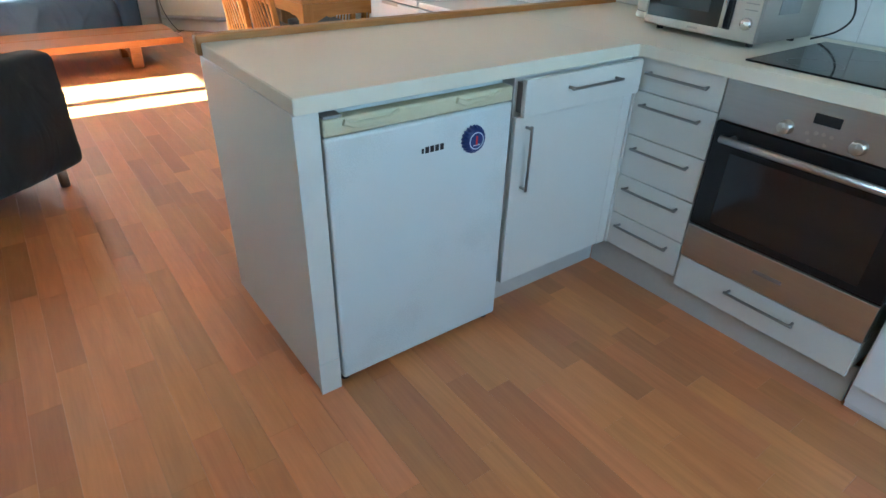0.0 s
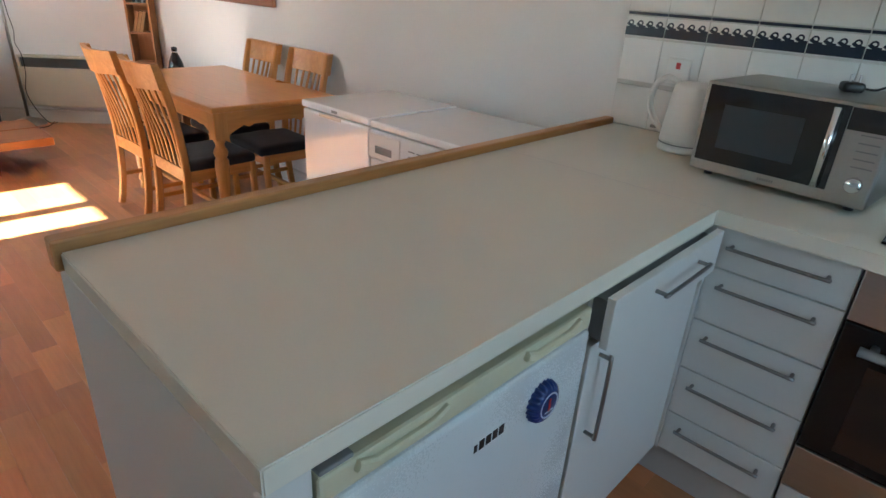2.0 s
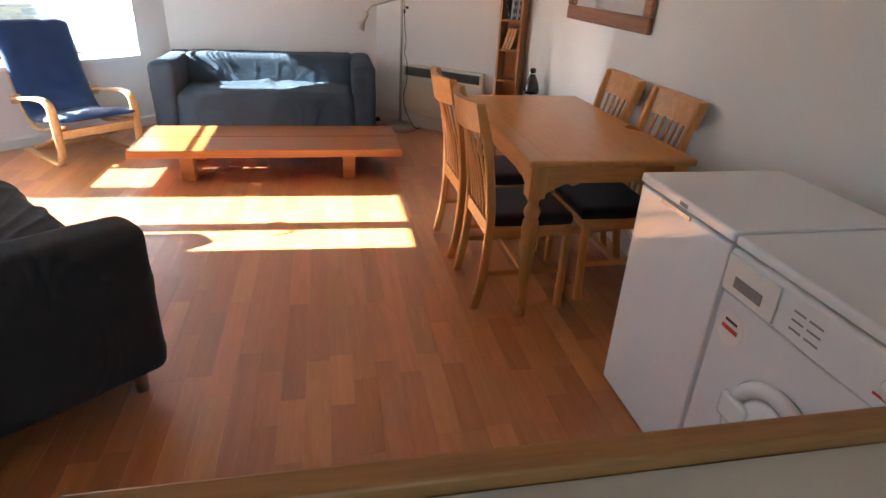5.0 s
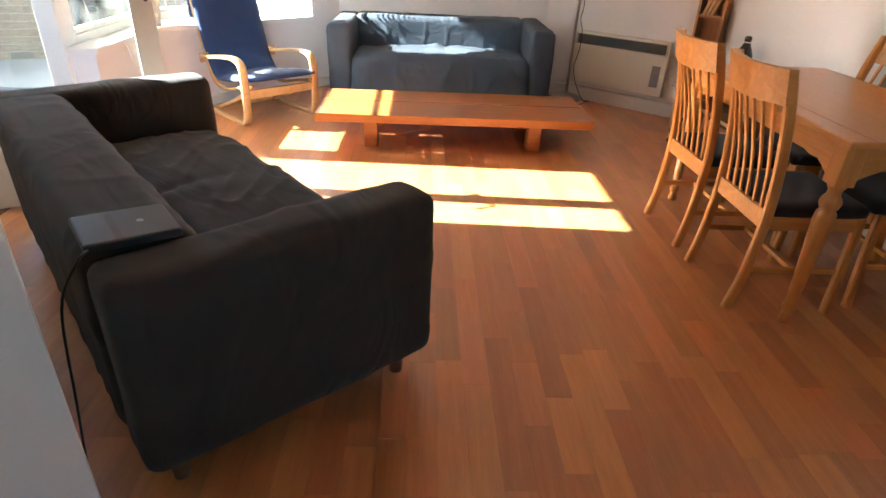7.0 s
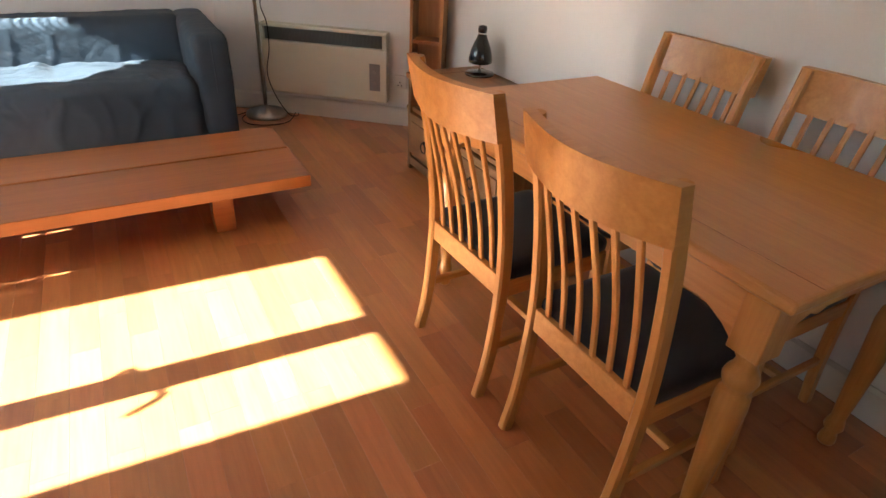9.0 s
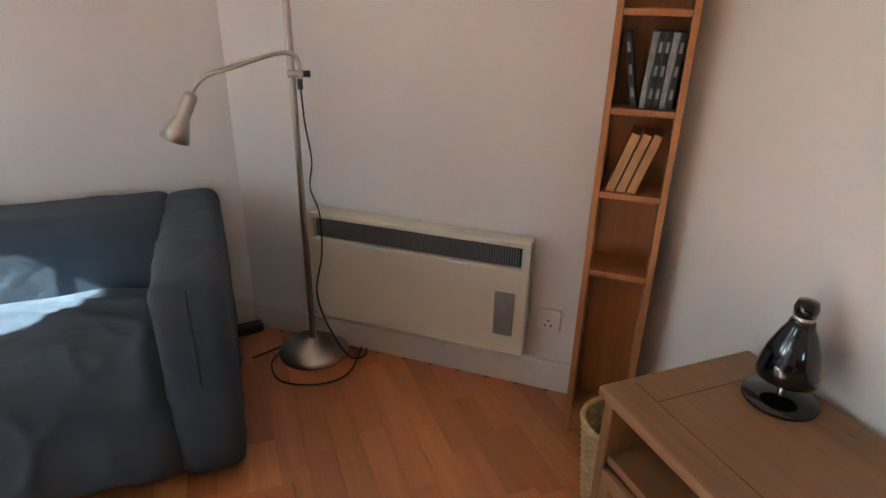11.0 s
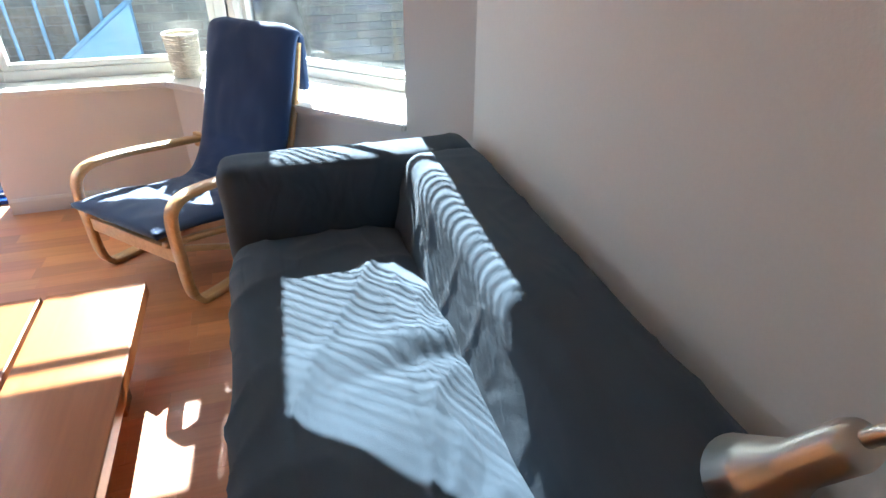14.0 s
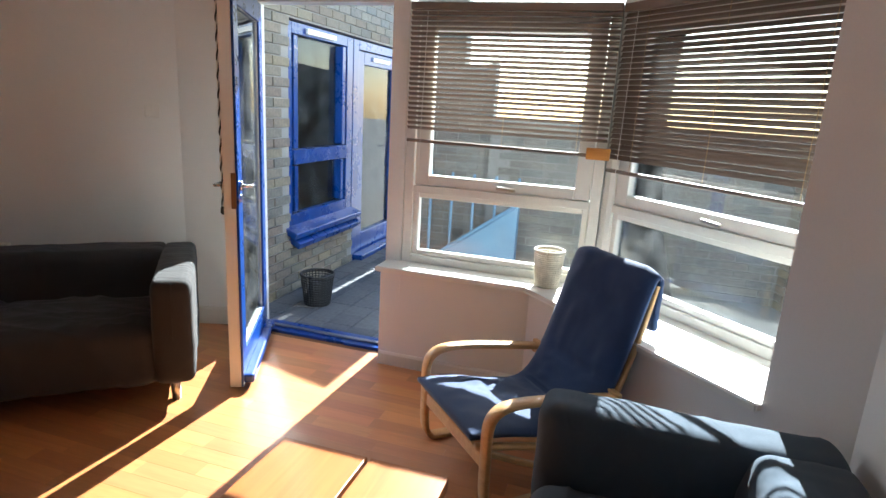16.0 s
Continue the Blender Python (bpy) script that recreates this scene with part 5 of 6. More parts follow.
b.faces.new(prof[-1])
part("cap", b, M_MAGBLUE, t, "fluted blue cap", True)
ring = [Vector((0.024 * math.cos(2 * math.pi * i / 32), 0.024 * math.sin(2 * math.pi * i / 32), 0.0196)) for i in range(33)]
part("print_ring", sweep(ring, oblong(0.003, 0.001, 0.2)), M_PALEPRINT, t, "pale printed ring")
part("print_mark", box((-0.003, -0.012, 0.0196), (0.003, 0.014, 0.0204)), M_RED_SPOT, t, "red printed bar")
part("print_mark", box((-0.012, -0.014, 0.0196), (0.012, -0.011, 0.0203)), M_PALEPRINT, t, "pale printed bar")

# peninsula cabinet: drawer over door
t = thing("base_cabinet", pose(0, 0, 0), "white base cabinet with its top drawer ajar", "cabinet")
part("body", box((0.692, 0.022, 0.135), (1.225, 0.60, 0.858)), M_CAB, t)
d = part("drawer_front", box((0.692, -0.030, 0.744), (1.222, -0.012, 0.855), 0.002), M_CAB, t)
part("drawer_box", box((0.705, -0.012, 0.75), (1.21, 0.0215, 0.84)), M_GREYPLASTIC, t)
bar_handle(d, (0.872, -0.030, 0.812), (1.088, -0.030, 0.812), (0, -0.026, 0))
d = part("door", box((0.692, 0.002, 0.140), (1.190, 0.020, 0.738), 0.002), M_CAB, t)
bar_handle(d, (0.738, 0.002, 0.50), (0.738, 0.002, 0.70), (0, -0.026, 0))
part("corner_post", box((1.2405, -0.0045, 0.135), (1.262, 0.020, 0.858), 0.002), M_CAB, t)
part("filler", box((1.194, 0.004, 0.135), (1.240, 0.020, 0.738), 0.002), M_CAB, t)
part("plinth", box((0.680, 0.085, 0.0), (1.283, 0.10, 0.134), 0.002), M_PLINTH, t, "grey plinth board")

# drawer unit
t = thing("drawer_unit", pose(0, 0, 0), "white five-drawer kitchen unit with bar handles", "cabinet")
part("body", box((CXF + 0.02, -0.315, 0.135), (1.86, -0.002, 0.858)), M_CAB, t)
for z0, z1 in ((0.748, 0.855), (0.590, 0.744), (0.434, 0.586), (0.278, 0.430), (0.139, 0.274)):
    d = part("drawer_front", box((CXF, -0.314, z0), (CXF + 0.018, -0.006, z1), 0.002), M_CAB, t)
    z = z1 - 0.040 if z1 < 0.8 else z1 - 0.042
    bar_handle(d, (CXF, -0.052, z), (CXF, -0.262, z), (-0.026, 0, 0))
part("plinth", box((CXF + 0.04, -0.925, 0.0), (CXF + 0.055, 0.084, 0.134), 0.002), M_PLINTH, t, "grey plinth board")

# oven
OY0, OY1 = -0.912, -0.320
t = thing("oven", pose(0, 0, 0), "built-in stainless steel oven with a black glass door", "oven")
part("body", box((CXF + 0.03, OY0, 0.24), (1.80, OY1, 0.855)), M_GREYPLASTIC, t)
part("control_panel", box((CXF - 0.004, OY0, 0.732), (CXF + 0.028, OY1, 0.857), 0.003), M_STEEL, t, "brushed steel control panel")
d = part("door", box((CXF - 0.006, OY0, 0.372), (CXF + 0.028, OY1, 0.728), 0.004), M_OVENGLASS, t, "black glass door")
part("door_trim", box((CXF - 0.006, OY0, 0.242), (CXF + 0.028, OY1, 0.368), 0.003), M_STEEL, t, "brushed steel lower trim")
part("badge_bar", box((CXF - 0.007, -0.66, 0.298), (CXF - 0.0062, -0.57, 0.311)), M_GREYPLASTIC, t)
h = rod((CXF - 0.045, OY0 + 0.045, 0.688), (CXF - 0.045, OY1 - 0.045, 0.688), 0.0115, None, 16)
for y in (OY0 + 0.07, OY1 - 0.07):
    rod((CXF - 0.006, y, 0.688), (CXF - 0.045, y, 0.688), 0.009, None, 12, h)
part("handle", h, M_STEEL, d, "tubular steel door handle", True)
part("inner_window", box((CXF - 0.0068, OY0 + 0.07, 0.40), (CXF - 0.0061, OY1 - 0.07, 0.64)), M_BLACKGLOSS, d)
for y in (-0.523, -0.713):
    k = turned(lathe([(0.021, 0), (0.021, 0.008), (0.018, 0.022), (0.016, 0.024), (0.001, 0.0245)], 24), pose(CXF - 0.004, y, 0.765, 0, -90, 0))
    k = part("knob", k, M_NICKEL, t, "round metal control knob", True)
    part("pointer", box((CXF - 0.0295, y - 0.002, 0.767), (CXF - 0.0288, y + 0.002, 0.781)), M_WHITEPLASTIC, k)
part("display", box((CXF - 0.0052, -0.655, 0.795), (CXF - 0.0042, -0.585, 0.823)), M_BLACKGLOSS, t, "small dark display")
for i, (dy, z) in enumerate(((-0.58, 0.765), (-0.602, 0.77), (-0.622, 0.772), (-0.643, 0.770), (-0.59, 0.745), (-0.633, 0.745))):
    part("button", rod((CXF - 0.004, dy, z), (CXF - 0.0065, dy, z), 0.0055, None, 12), M_NICKEL, t)
t = thing("base_cabinet", pose(0, 0, 0), "low white drawer unit beneath the built-in oven", "cabinet")
part("body", box((CXF + 0.02, OY0, 0.137), (1.80, OY1, 0.236)), M_CAB, t)
d = part("drawer_front", box((CXF, OY0 + 0.002, 0.112), (CXF + 0.018, OY1 - 0.002, 0.236), 0.002), M_CAB, t)
bar_handle(d, (CXF, -0.52, 0.195), (CXF, -0.73, 0.195), (-0.026, 0, 0))

# next unit, beyond the oven
t = thing("dishwasher", pose(0, 0, 0), "white appliance front beside the oven", "dishwasher")
part("body", box((CXF + 0.02, -1.53, 0.02), (1.86, -0.932, 0.858), 0.004), M_APPL, t)
part("door", box((CXF - 0.004, -1.528, 0.10), (CXF + 0.018, -0.934, 0.745), 0.006), M_APPL, t)
part("control_panel", box((CXF - 0.004, -1.528, 0.75), (CXF + 0.018, -0.934, 0.856), 0.006), M_APPL, t)
part("plinth", box((CXF + 0.03, -1.528, 0.0), (CXF + 0.045, -0.934, 0.09), 0.002), M_APPL, t)
t = thing("worktop", pose(0, 0, 0), "cream laminate worktop over the dishwasher", "worktop")
part("slab", box((1.227, -1.90, WT - 0.04), (1.925, -0.9255, WT), 0.0025), M_TOP, t)
t = thing("base_cabinet", pose(0, 0, 0), "white base cabinet at the end of the kitchen", "cabinet")
part("body", box((CXF, -1.895, 0.0), (1.86, -1.535, 0.858), 0.002), M_CAB, t)

# hob
t = thing("hob", pose(0, 0, 0), "black glass ceramic hob set in the worktop", "hob")
part("glass", box((1.300, -0.905, WT + 0.0005), (1.815, -0.322, WT + 0.0065), 0.003), M_OVENGLASS, t)
for cx, cy, r in ((1.42, -0.47, 0.075), (1.42, -0.75, 0.095), (1.68, -0.47, 0.095), (1.68, -0.75, 0.075)):
    ringp = [Vector((cx + r * math.cos(2 * math.pi * i / 40), cy + r * math.sin(2 * math.pi * i / 40), WT + 0.0068)) for i in range(41)]
    part("zone_ring", sweep(ringp, oblong(0.0016, 0.0004, 0.2)), M_GREYPLASTIC, t, "thin printed ring")

# microwave, front towards -x, slightly turned
t = thing("microwave", pose(1.478, 0.185, WT + 0.001, 0, 0, -93.5), "stainless steel microwave with a black door window", "microwave")
MW, MD, MH = 0.442, 0.345, 0.262
part("body", box((0, 0.012, 0.016), (MW, MD, MH), 0.006), M_STEEL, t)
part("front_frame", box((0, 0.0, 0.018), (MW, 0.0115, MH), 0.005), M_STEEL, t, "brushed steel front")
part("door_glass", box((0.012, -0.004, 0.048), (0.350, -0.0005, MH - 0.008), 0.002), M_BLACKGLOSS, t, "black glass door")
part("door_window", box((0.062, -0.0052, 0.09), (0.262, -0.0043, MH - 0.055)), M_DARKGREY, t, "grey mesh window")
part("display", box((0.352, -0.003, MH - 0.062), (MW - 0.006, -0.0005, MH - 0.010), 0.001), M_BLACKGLOSS, t, "dark display")
part("handle", rod((0.325, -0.016, 0.052), (0.325, -0.016, MH - 0.014), 0.0085, None, 14), M_CHROME, t, "upright chrome handle", True)
for z in (0.062, MH - 0.024):
    part("handle_post", rod((0.325, -0.003, z), (0.325, -0.016, z), 0.005, None, 10), M_CHROME, t)
part("dial", turned(lathe([(0.019, 0), (0.019, 0.010), (0.016, 0.016), (0.001, 0.0165)], 24), pose(0.405, -0.001, 0.075, 90, 0, 0)), M_CHROME, t, "chrome dial", True)
for i in range(5):
    part("button", box((0.385, -0.0022, 0.115 + i * 0.019), (0.430, -0.0005, 0.118 + i * 0.019)), M_GREYPLASTIC, t)
for i in range(7):
    part("badge_bar", box((0.19 + i * 0.006, -0.001, 0.030), (0.194 + i * 0.006, -0.0003, 0.037)), M_GREYPLASTIC, t)
for x in (0.04, MW - 0.04):
    for y in (0.05, MD - 0.05):
        part("foot", rod((x, y, 0), (x, y, 0.017), 0.012, None, 12), M_BLACK, t)
b = box((MW - 0.0005, 0.10, 0.10), (MW + 0.002, 0.22, 0.18), 0.001)
part("side_vent", b, M_GREYPLASTIC, t)
# plug lying on the microwave
t = thing("mains_plug", pose(1.66, -0.115, WT + MH + 0.001, 0, 0, -60), "black three-pin mains plug lying on the microwave", "plug")
part("body", cushion((-0.026, -0.024, 0.0), (0.026, 0.024, 0.026), 0.010, 0.006), M_BLACK, t, "", True)
for dx, dz in ((0, 0.012), (-0.011, -0.006), (0.011, -0.006)):
    part("pin", box((dx - 0.002, dz - 0.003, 0.026), (dx + 0.002, dz + 0.003, 0.044)), M_CHROME, t)
part("cable", tube([(0.02, 0.0, 0.012), (0.06, 0.01, 0.008), (0.09, 0.0, 0.02), (0.12, -0.02, 0.004)], 0.0032, 6, 8), M_BLACK, t)
t = thing("power_cable", pose(1.80, -0.29, WT), "black mains cable hanging behind the microwave", "cable")
part("lead", tube([(0.0, 0.02, 0.16), (0.0, -0.03, 0.20), (0.02, -0.07, 0.16), (0.03, -0.085, 0.09), (0.03, -0.05, 0.04), (0.02, 0.02, 0.006)], 0.0035, 7, 8), M_BLACK, t, "", True)

# kettle
t = thing("kettle", pose(1.735, 0.31, WT + 0.001, 0, 0, -75), "white plastic jug kettle on its round base", "kettle")
part("base", lathe([(0.001, 0), (0.082, 0), (0.084, 0.008), (0.080, 0.022), (0.001, 0.023)], 32), M_WHITEPLASTIC, t, "", True)
part("base_line", lathe([(0.0815, 0.0235), (0.0815, 0.0265), (0.001, 0.0266)], 32), M_GREYPLASTIC, t)
part("jug", lathe([(0.001, 0.027), (0.080, 0.027), (0.082, 0.04), (0.072, 0.15), (0.066, 0.205), (0.060, 0.215), (0.001, 0.219)], 36), M_WHITEPLASTIC, t, "", True)
hp_ = [(-0.055, 0, 0.212), (-0.095, 0, 0.225), (-0.128, 0, 0.19), (-0.130, 0, 0.13), (-0.105, 0, 0.08), (-0.078, 0, 0.052)]
part("handle", sweep(smooth_path([Vector(p) for p in hp_], 6), oblong(0.026, 0.018, 0.35), side=(0, 1, 0)), M_WHITEPLASTIC, t, "", True)
part("spout", turned(lathe([(0.030, 0.0), (0.024, 0.03), (0.010, 0.055), (0.001, 0.056)], 16), pose(0.045, 0, 0.175, 0, 35, 0)), M_WHITEPLASTIC, t, "", True)
part("switch", box((-0.118, -0.010, 0.058), (-0.085, 0.010, 0.068), 0.003), M_GREYPLASTIC, t, "grey rocker switch")

# cooker switch on the tiles
socket(pose(RX - 0.012, 0.455, 1.125, 0, 0, -90), "white cooker switch with a red rocker", True, False)

# wall cupboard above
t = thing("wall_cupboard", pose(0, 0, 0), "white wall cupboard above the worktop", "cupboard")
part("body", box((1.62, -1.2, 1.418), (1.917, 0.31, 2.12), 0.002), M_CAB, t)
for y in (-1.198, -0.695, -0.192):
    part("door", box((1.60, y, 1.420), (1.618, y + 0.499, 2.118), 0.002), M_CAB, t)

# freezer and washing machine
AX = 1.285
t = thing("freezer", pose(0, 0, 0), "glossy white compact freezer with a plain lid", "freezer")
part("body", box((AX + 0.045, 1.412, 0.02), (1.80, 1.890, 0.815), 0.006), M_APPL, t)
part("door", box((AX, 1.412, 0.022), (AX + 0.043, 1.890, 0.812), 0.010, 3), M_APPL, t)
part("top", box((AX - 0.004, 1.408, 0.818), (1.81, 1.894, 0.850), 0.008, 3), M_APPL, t)
part("grip_recess", box((AX - 0.003, 1.60, 0.796), (AX + 0.002, 1.76, 0.811), 0.002), M_STEEL, t, "silver grip line")
part("badge_bar", box((AX - 0.0055, 1.62, 0.828), (AX - 0.0045, 1.66, 0.840)), M_GREYPLASTIC, t)
for y in (1.44, 1.86):
    for x in (AX + 0.08, 1.76):
        part("foot", rod((x, y, 0), (x, y, 0.021), 0.018, None, 12), M_BLACK, t)

t = thing("washing_machine", pose(0, 0, 0), "glossy white front-loading washing machine beside the freezer", "washing machine")
part("body", box((AX + 0.02, 0.808, 0.02), (1.80, 1.402, 0.815), 0.008, 3), M_APPL, t)
part("front", box((AX, 0.810, 0.022), (AX + 0.018, 1.400, 0.690), 0.006, 3), M_APPL, t)
part("top", box((AX - 0.002, 0.806, 0.817), (1.81, 1.404, 0.846), 0.008, 3), M_APPL, t)
part("control_panel", box((AX - 0.010, 0.810, 0.693), (AX + 0.018, 1.400, 0.814), 0.010, 3), M_APPL, t)
part("soap_drawer", box((AX - 0.016, 1.205, 0.705), (AX - 0.0105, 1.392, 0.803), 0.004), M_WHITEPLASTIC, t, "white soap drawer front")
part("drawer_grip", box((AX - 0.018, 1.25, 0.725), (AX - 0.0165, 1.35, 0.755), 0.001), M_GREYPLASTIC, t)
part("program_dial", turned(lathe([(0.024, 0), (0.024, 0.006), (0.019, 0.012), (0.001, 0.0125)], 28), pose(AX - 0.010, 0.90, 0.755, 0, -90, 0)), M_APPL, t, "", True)
for i in range(6):
    part("print_bar", box((AX - 0.0108, 1.075 + (i % 2) * 0.05, 0.725 + (i // 2) * 0.022), (AX - 0.0103, 1.115 + (i % 2) * 0.045, 0.730 + (i // 2) * 0.022)), M_GREYPLASTIC, t)
part("print_bar", box((AX - 0.0108, 0.90, 0.725), (AX - 0.0103, 0.935, 0.731)), M_RED_SPOT, t)
rg = turned(lathe([(0.115, 0.0), (0.150, 0.0), (0.157, 0.010), (0.150, 0.024), (0.122, 0.030), (0.112, 0.012)], 48), pose(AX - 0.0005, 1.105, 0.42, 0, -90, 0))
dr = part("door_ring", rg, M_APPL, t, "round white porthole door", True)
part("door_glass", turned(lathe([(0.113, 0.012), (0.10, 0.022), (0.06, 0.027), (0.001, 0.028)], 40), pose(AX - 0.004, 1.105, 0.42, 0, -90, 0)), M_APPL, dr, "white domed door centre", True)
part("door_grip", cushion((AX - 0.040, 1.165, 0.40), (AX - 0.016, 1.262, 0.475), 0.011, 0.01), M_APPL, dr, "moulded white door grip", True)
part("sticker", rod((AX - 0.0005, 1.335, 0.605), (AX - 0.0015, 1.335, 0.605), 0.048, None, 32), M_WHITEPLASTIC, t, "round white sticker")
part("sticker_print", box((AX - 0.0022, 1.305, 0.598), (AX - 0.0016, 1.365, 0.610)), M_RED_SPOT, t, "red print on the sticker")
part("sticker_print", box((AX - 0.0022, 1.312, 0.622), (AX - 0.0016, 1.358, 0.630)), M_DARKGREY, t)
for y in (0.84, 1.37):
    for x in (AX + 0.06, 1.76):
        part("foot", rod((x, y, 0), (x, y, 0.021), 0.02, None, 12), M_BLACK, t)

# ---- tiled wall ----
backing = structure("wall_tiles", box((RX - 0.004, -1.9, WT - 0.01), (RX - 0.0005, 0.690, 1.79)), M_GROUT, "white square wall tiles with a wave border")
TW = 0.1525


def tile_mesh(w, h):
    b = box((-0.0060, 0, 0), (-0.0002, w, h), 0.0012, 1)
    me = bpy.data.meshes.new("tile")
    b.to_mesh(me)
    b.free()
    me.materials.append(M_TILE)
    return me


tile_sq, tile_bd, tile_ln = tile_mesh(TW - 0.003, TW - 0.003), tile_mesh(TW - 0.003, 0.071), tile_mesh(TW - 0.003, 0.009)
tile_ln.materials[0] = M_TILEBLUE
wave = box((-0.0066, 0.0, 0.0), (-0.0061, TW - 0.003, 0.030))
for k in range(4):
    cy = 0.019 + k * 0.0373
    pts = []
    for i in range(22):
        a = -0.6 + i / 21 * 4.9
        r = 0.0125 - 0.0075 * i / 21
        pts.append(Vector((-0.0066, cy + r * math.cos(a) * 0.95, 0.041 + r * math.sin(a))))
    sweep(pts, oblong(0.001, 0.0055, 0.2), side=(1, 0, 0), bm=wave)
    pts = [Vector((-0.0066, cy - 0.019 + i / 8 * 0.034, 0.030 + 0.012 * (i / 8) ** 2.2)) for i in range(9)]
    sweep(pts, oblong(0.001, 0.010, 0.2), side=(1, 0, 0), bm=wave)
wave_me = bpy.data.meshes.new("wave_print")
wave.to_mesh(wave_me)
wave.free()
wave_me.materials.append(M_TILEBLUE)
zs = [(WT + 0.004, tile_sq), (1.0695, tile_sq), (1.225, tile_bd), (1.300, tile_ln), (1.313, tile_sq), (1.4655, tile_sq), (1.618, tile_sq)]
for c_ in range(16):
    y = 0.690 - (c_ + 1) * TW
    for z, me in zs:
        o = new("tile", me)
        o.parent = backing
        o.matrix_basis = pose(RX - 0.004, y, z)
        if me == tile_bd:
            w_ = new("wave_print", wave_me)
            w_.parent = o
            w_.matrix_basis = pose(0, 0, 0.004)

# ---- courtyard ----
structure("ground", box((-60, -40, -0.35), (60, 60, -0.32)), M_CONCRETE, "grey ground outside")
base = structure("floor_slab", poly_prism([(2.05, -2.7), (2.05, 6.25), (-1.35, 6.25), (-2.38, 5.35), (-2.38, 3.2), (-1.3, 1.2), (-1.5, 1.2), (-1.5, -2.7)], -0.20, -0.012), M_CONCRETE, "screed below the floor boards")
pave = structure("pavement", box((-9.0, 2.6, -0.20), (-2.56, 9.5, -0.052)), M_MORTAR, "grey paving slabs in the courtyard")


def piece_mesh(name, lo, hi, bev, mat):
    b = box(lo, hi, bev, 1)
    me = bpy.data.meshes.new(name)
    b.to_mesh(me)
    b.free()
    me.materials.append(mat)
    return me


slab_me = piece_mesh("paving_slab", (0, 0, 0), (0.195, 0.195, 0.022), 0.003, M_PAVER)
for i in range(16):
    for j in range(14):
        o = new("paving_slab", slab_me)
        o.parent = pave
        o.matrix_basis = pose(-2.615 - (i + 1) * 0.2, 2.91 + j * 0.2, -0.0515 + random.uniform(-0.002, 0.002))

# side wing with blue window and door: wall face at y=CWY, looking to +y
CWY = 2.90
BLW, BLH = 0.215, 0.065
brick_me = piece_mesh("brick", (0, -0.10, 0), (BLW, 0.004, BLH), 0.003, M_BRICK)
half_me = piece_mesh("brick", (0, -0.10, 0), (0.1025, 0.004, BLH), 0.003, M_BRICK)


def brick_face(parent, m, length, z0, z1, hole, limit=300):
    """Stretcher bond; local x along the wall, face towards +y. hole(x0, x1, z) leaves openings."""
    rest = bmesh.new()
    count = 0
    z, row = z0, 0
    while z + BLH <= z1 + 0.001:
        x = 0.0
        first = row % 2 == 1
        while x < length - 0.02:
            w = 0.1025 if first else BLW
            first = False
            w = min(w, length - x)
            if not hole(x, x + w, z):
                if w > 0.2 and count < limit or abs(w - 0.1025) < 0.002 and count < limit:
                    o = new("brick", brick_me if w > 0.2 else half_me)
                    o.parent = parent
                    o.matrix_basis = m @ pose(x, random.uniform(-0.0015, 0.0015), z)
                    count += 1
                else:
                    lo, hi = Vector((x, -0.05, z)), Vector((x + w, 0.004, z + BLH))
                    q = [rest.verts.new(m @ Vector(v)) for v in ((lo.x, lo.y, lo.z), (hi.x, lo.y, lo.z), (hi.x, hi.y, lo.z), (lo.x, hi.y, lo.z), (lo.x, lo.y, hi.z), (hi.x, lo.y, hi.z), (hi.x, hi.y, hi.z), (lo.x, hi.y, hi.z))]
                    for f in ((0, 3, 2, 1), (4, 5, 6, 7), (0, 1, 5, 4), (1, 2, 6, 5), (2, 3, 7, 6), (3, 0, 4, 7)):
                        rest.faces.new([q[k] for k in f])
            x += w + 0.010
        z += BLH + 0.010
        row += 1
    if len(rest.verts):
        tagged(link("bricks", rest, M_BRICK_S, parent), "", "", "", "stuff")
    else:
        rest.free()


# local x runs from the door towards -x
CWr = Matrix.Translation((-6.9, CWY, 0))
WING = Matrix.Translation((0.21, 0, -0.03)) @ Matrix.Diagonal((1.202, 1, 1.07, 1))
# upper part is unseen, raised to 5.6 to hold back sky light
core = box((-6.9, CWY - 0.30, -0.30), (-5.76, CWY - 0.008, 5.6))
box((-3.30, CWY - 0.30, -0.30), (-2.46, CWY - 0.008, 5.6), 0, 2, core)
box((-5.76, CWY - 0.30, 2.13), (-3.30, CWY - 0.008, 5.6), 0, 2, core)
box((-4.43, CWY - 0.30, -0.30), (-3.30, CWY - 0.008, 0.44), 0, 2, core)
wing = structure("wall_courtyard", core, M_MORTAR, "yellow-grey brick courtyard wall")


def wing_hole(x0, x1, z):
    a, c2 = -6.9 + x0, -6.9 + x1
    if c2 > -5.76 and a < -4.45 and z < 2.1:
        return True
    return c2 > -4.45 and a < -3.31 and 0.38 < z < 2.1


brick_face(wing, CWr, 4.40, -0.03, 3.7, wing_hole, 300)
# sun blocker: added wall, tall enough to keep the wing in shade
end = structure("wall_courtyard_end", box((-6.95, 2.6, -0.3), (-6.70, 3.33, 6.0)), M_MORTAR, "unseen yellow-grey brick wall added to shade the courtyard")
brick_face(end, Matrix.Translation((-6.692, 3.33, 0)) @ Matrix.Rotation(radians(-90), 4, "Z"), 0.72, -0.05, 5.95, lambda a, c2, z: c2 > 0.73, 0)
t = tagged(new("window_3"), "royal blue timber window across the courtyard", "window", "", "structure")
t.matrix_world = WING
b = box((-3.86, CWY - 0.14, 0.50), (-3.76, CWY - 0.02, 2.0), 0.005)
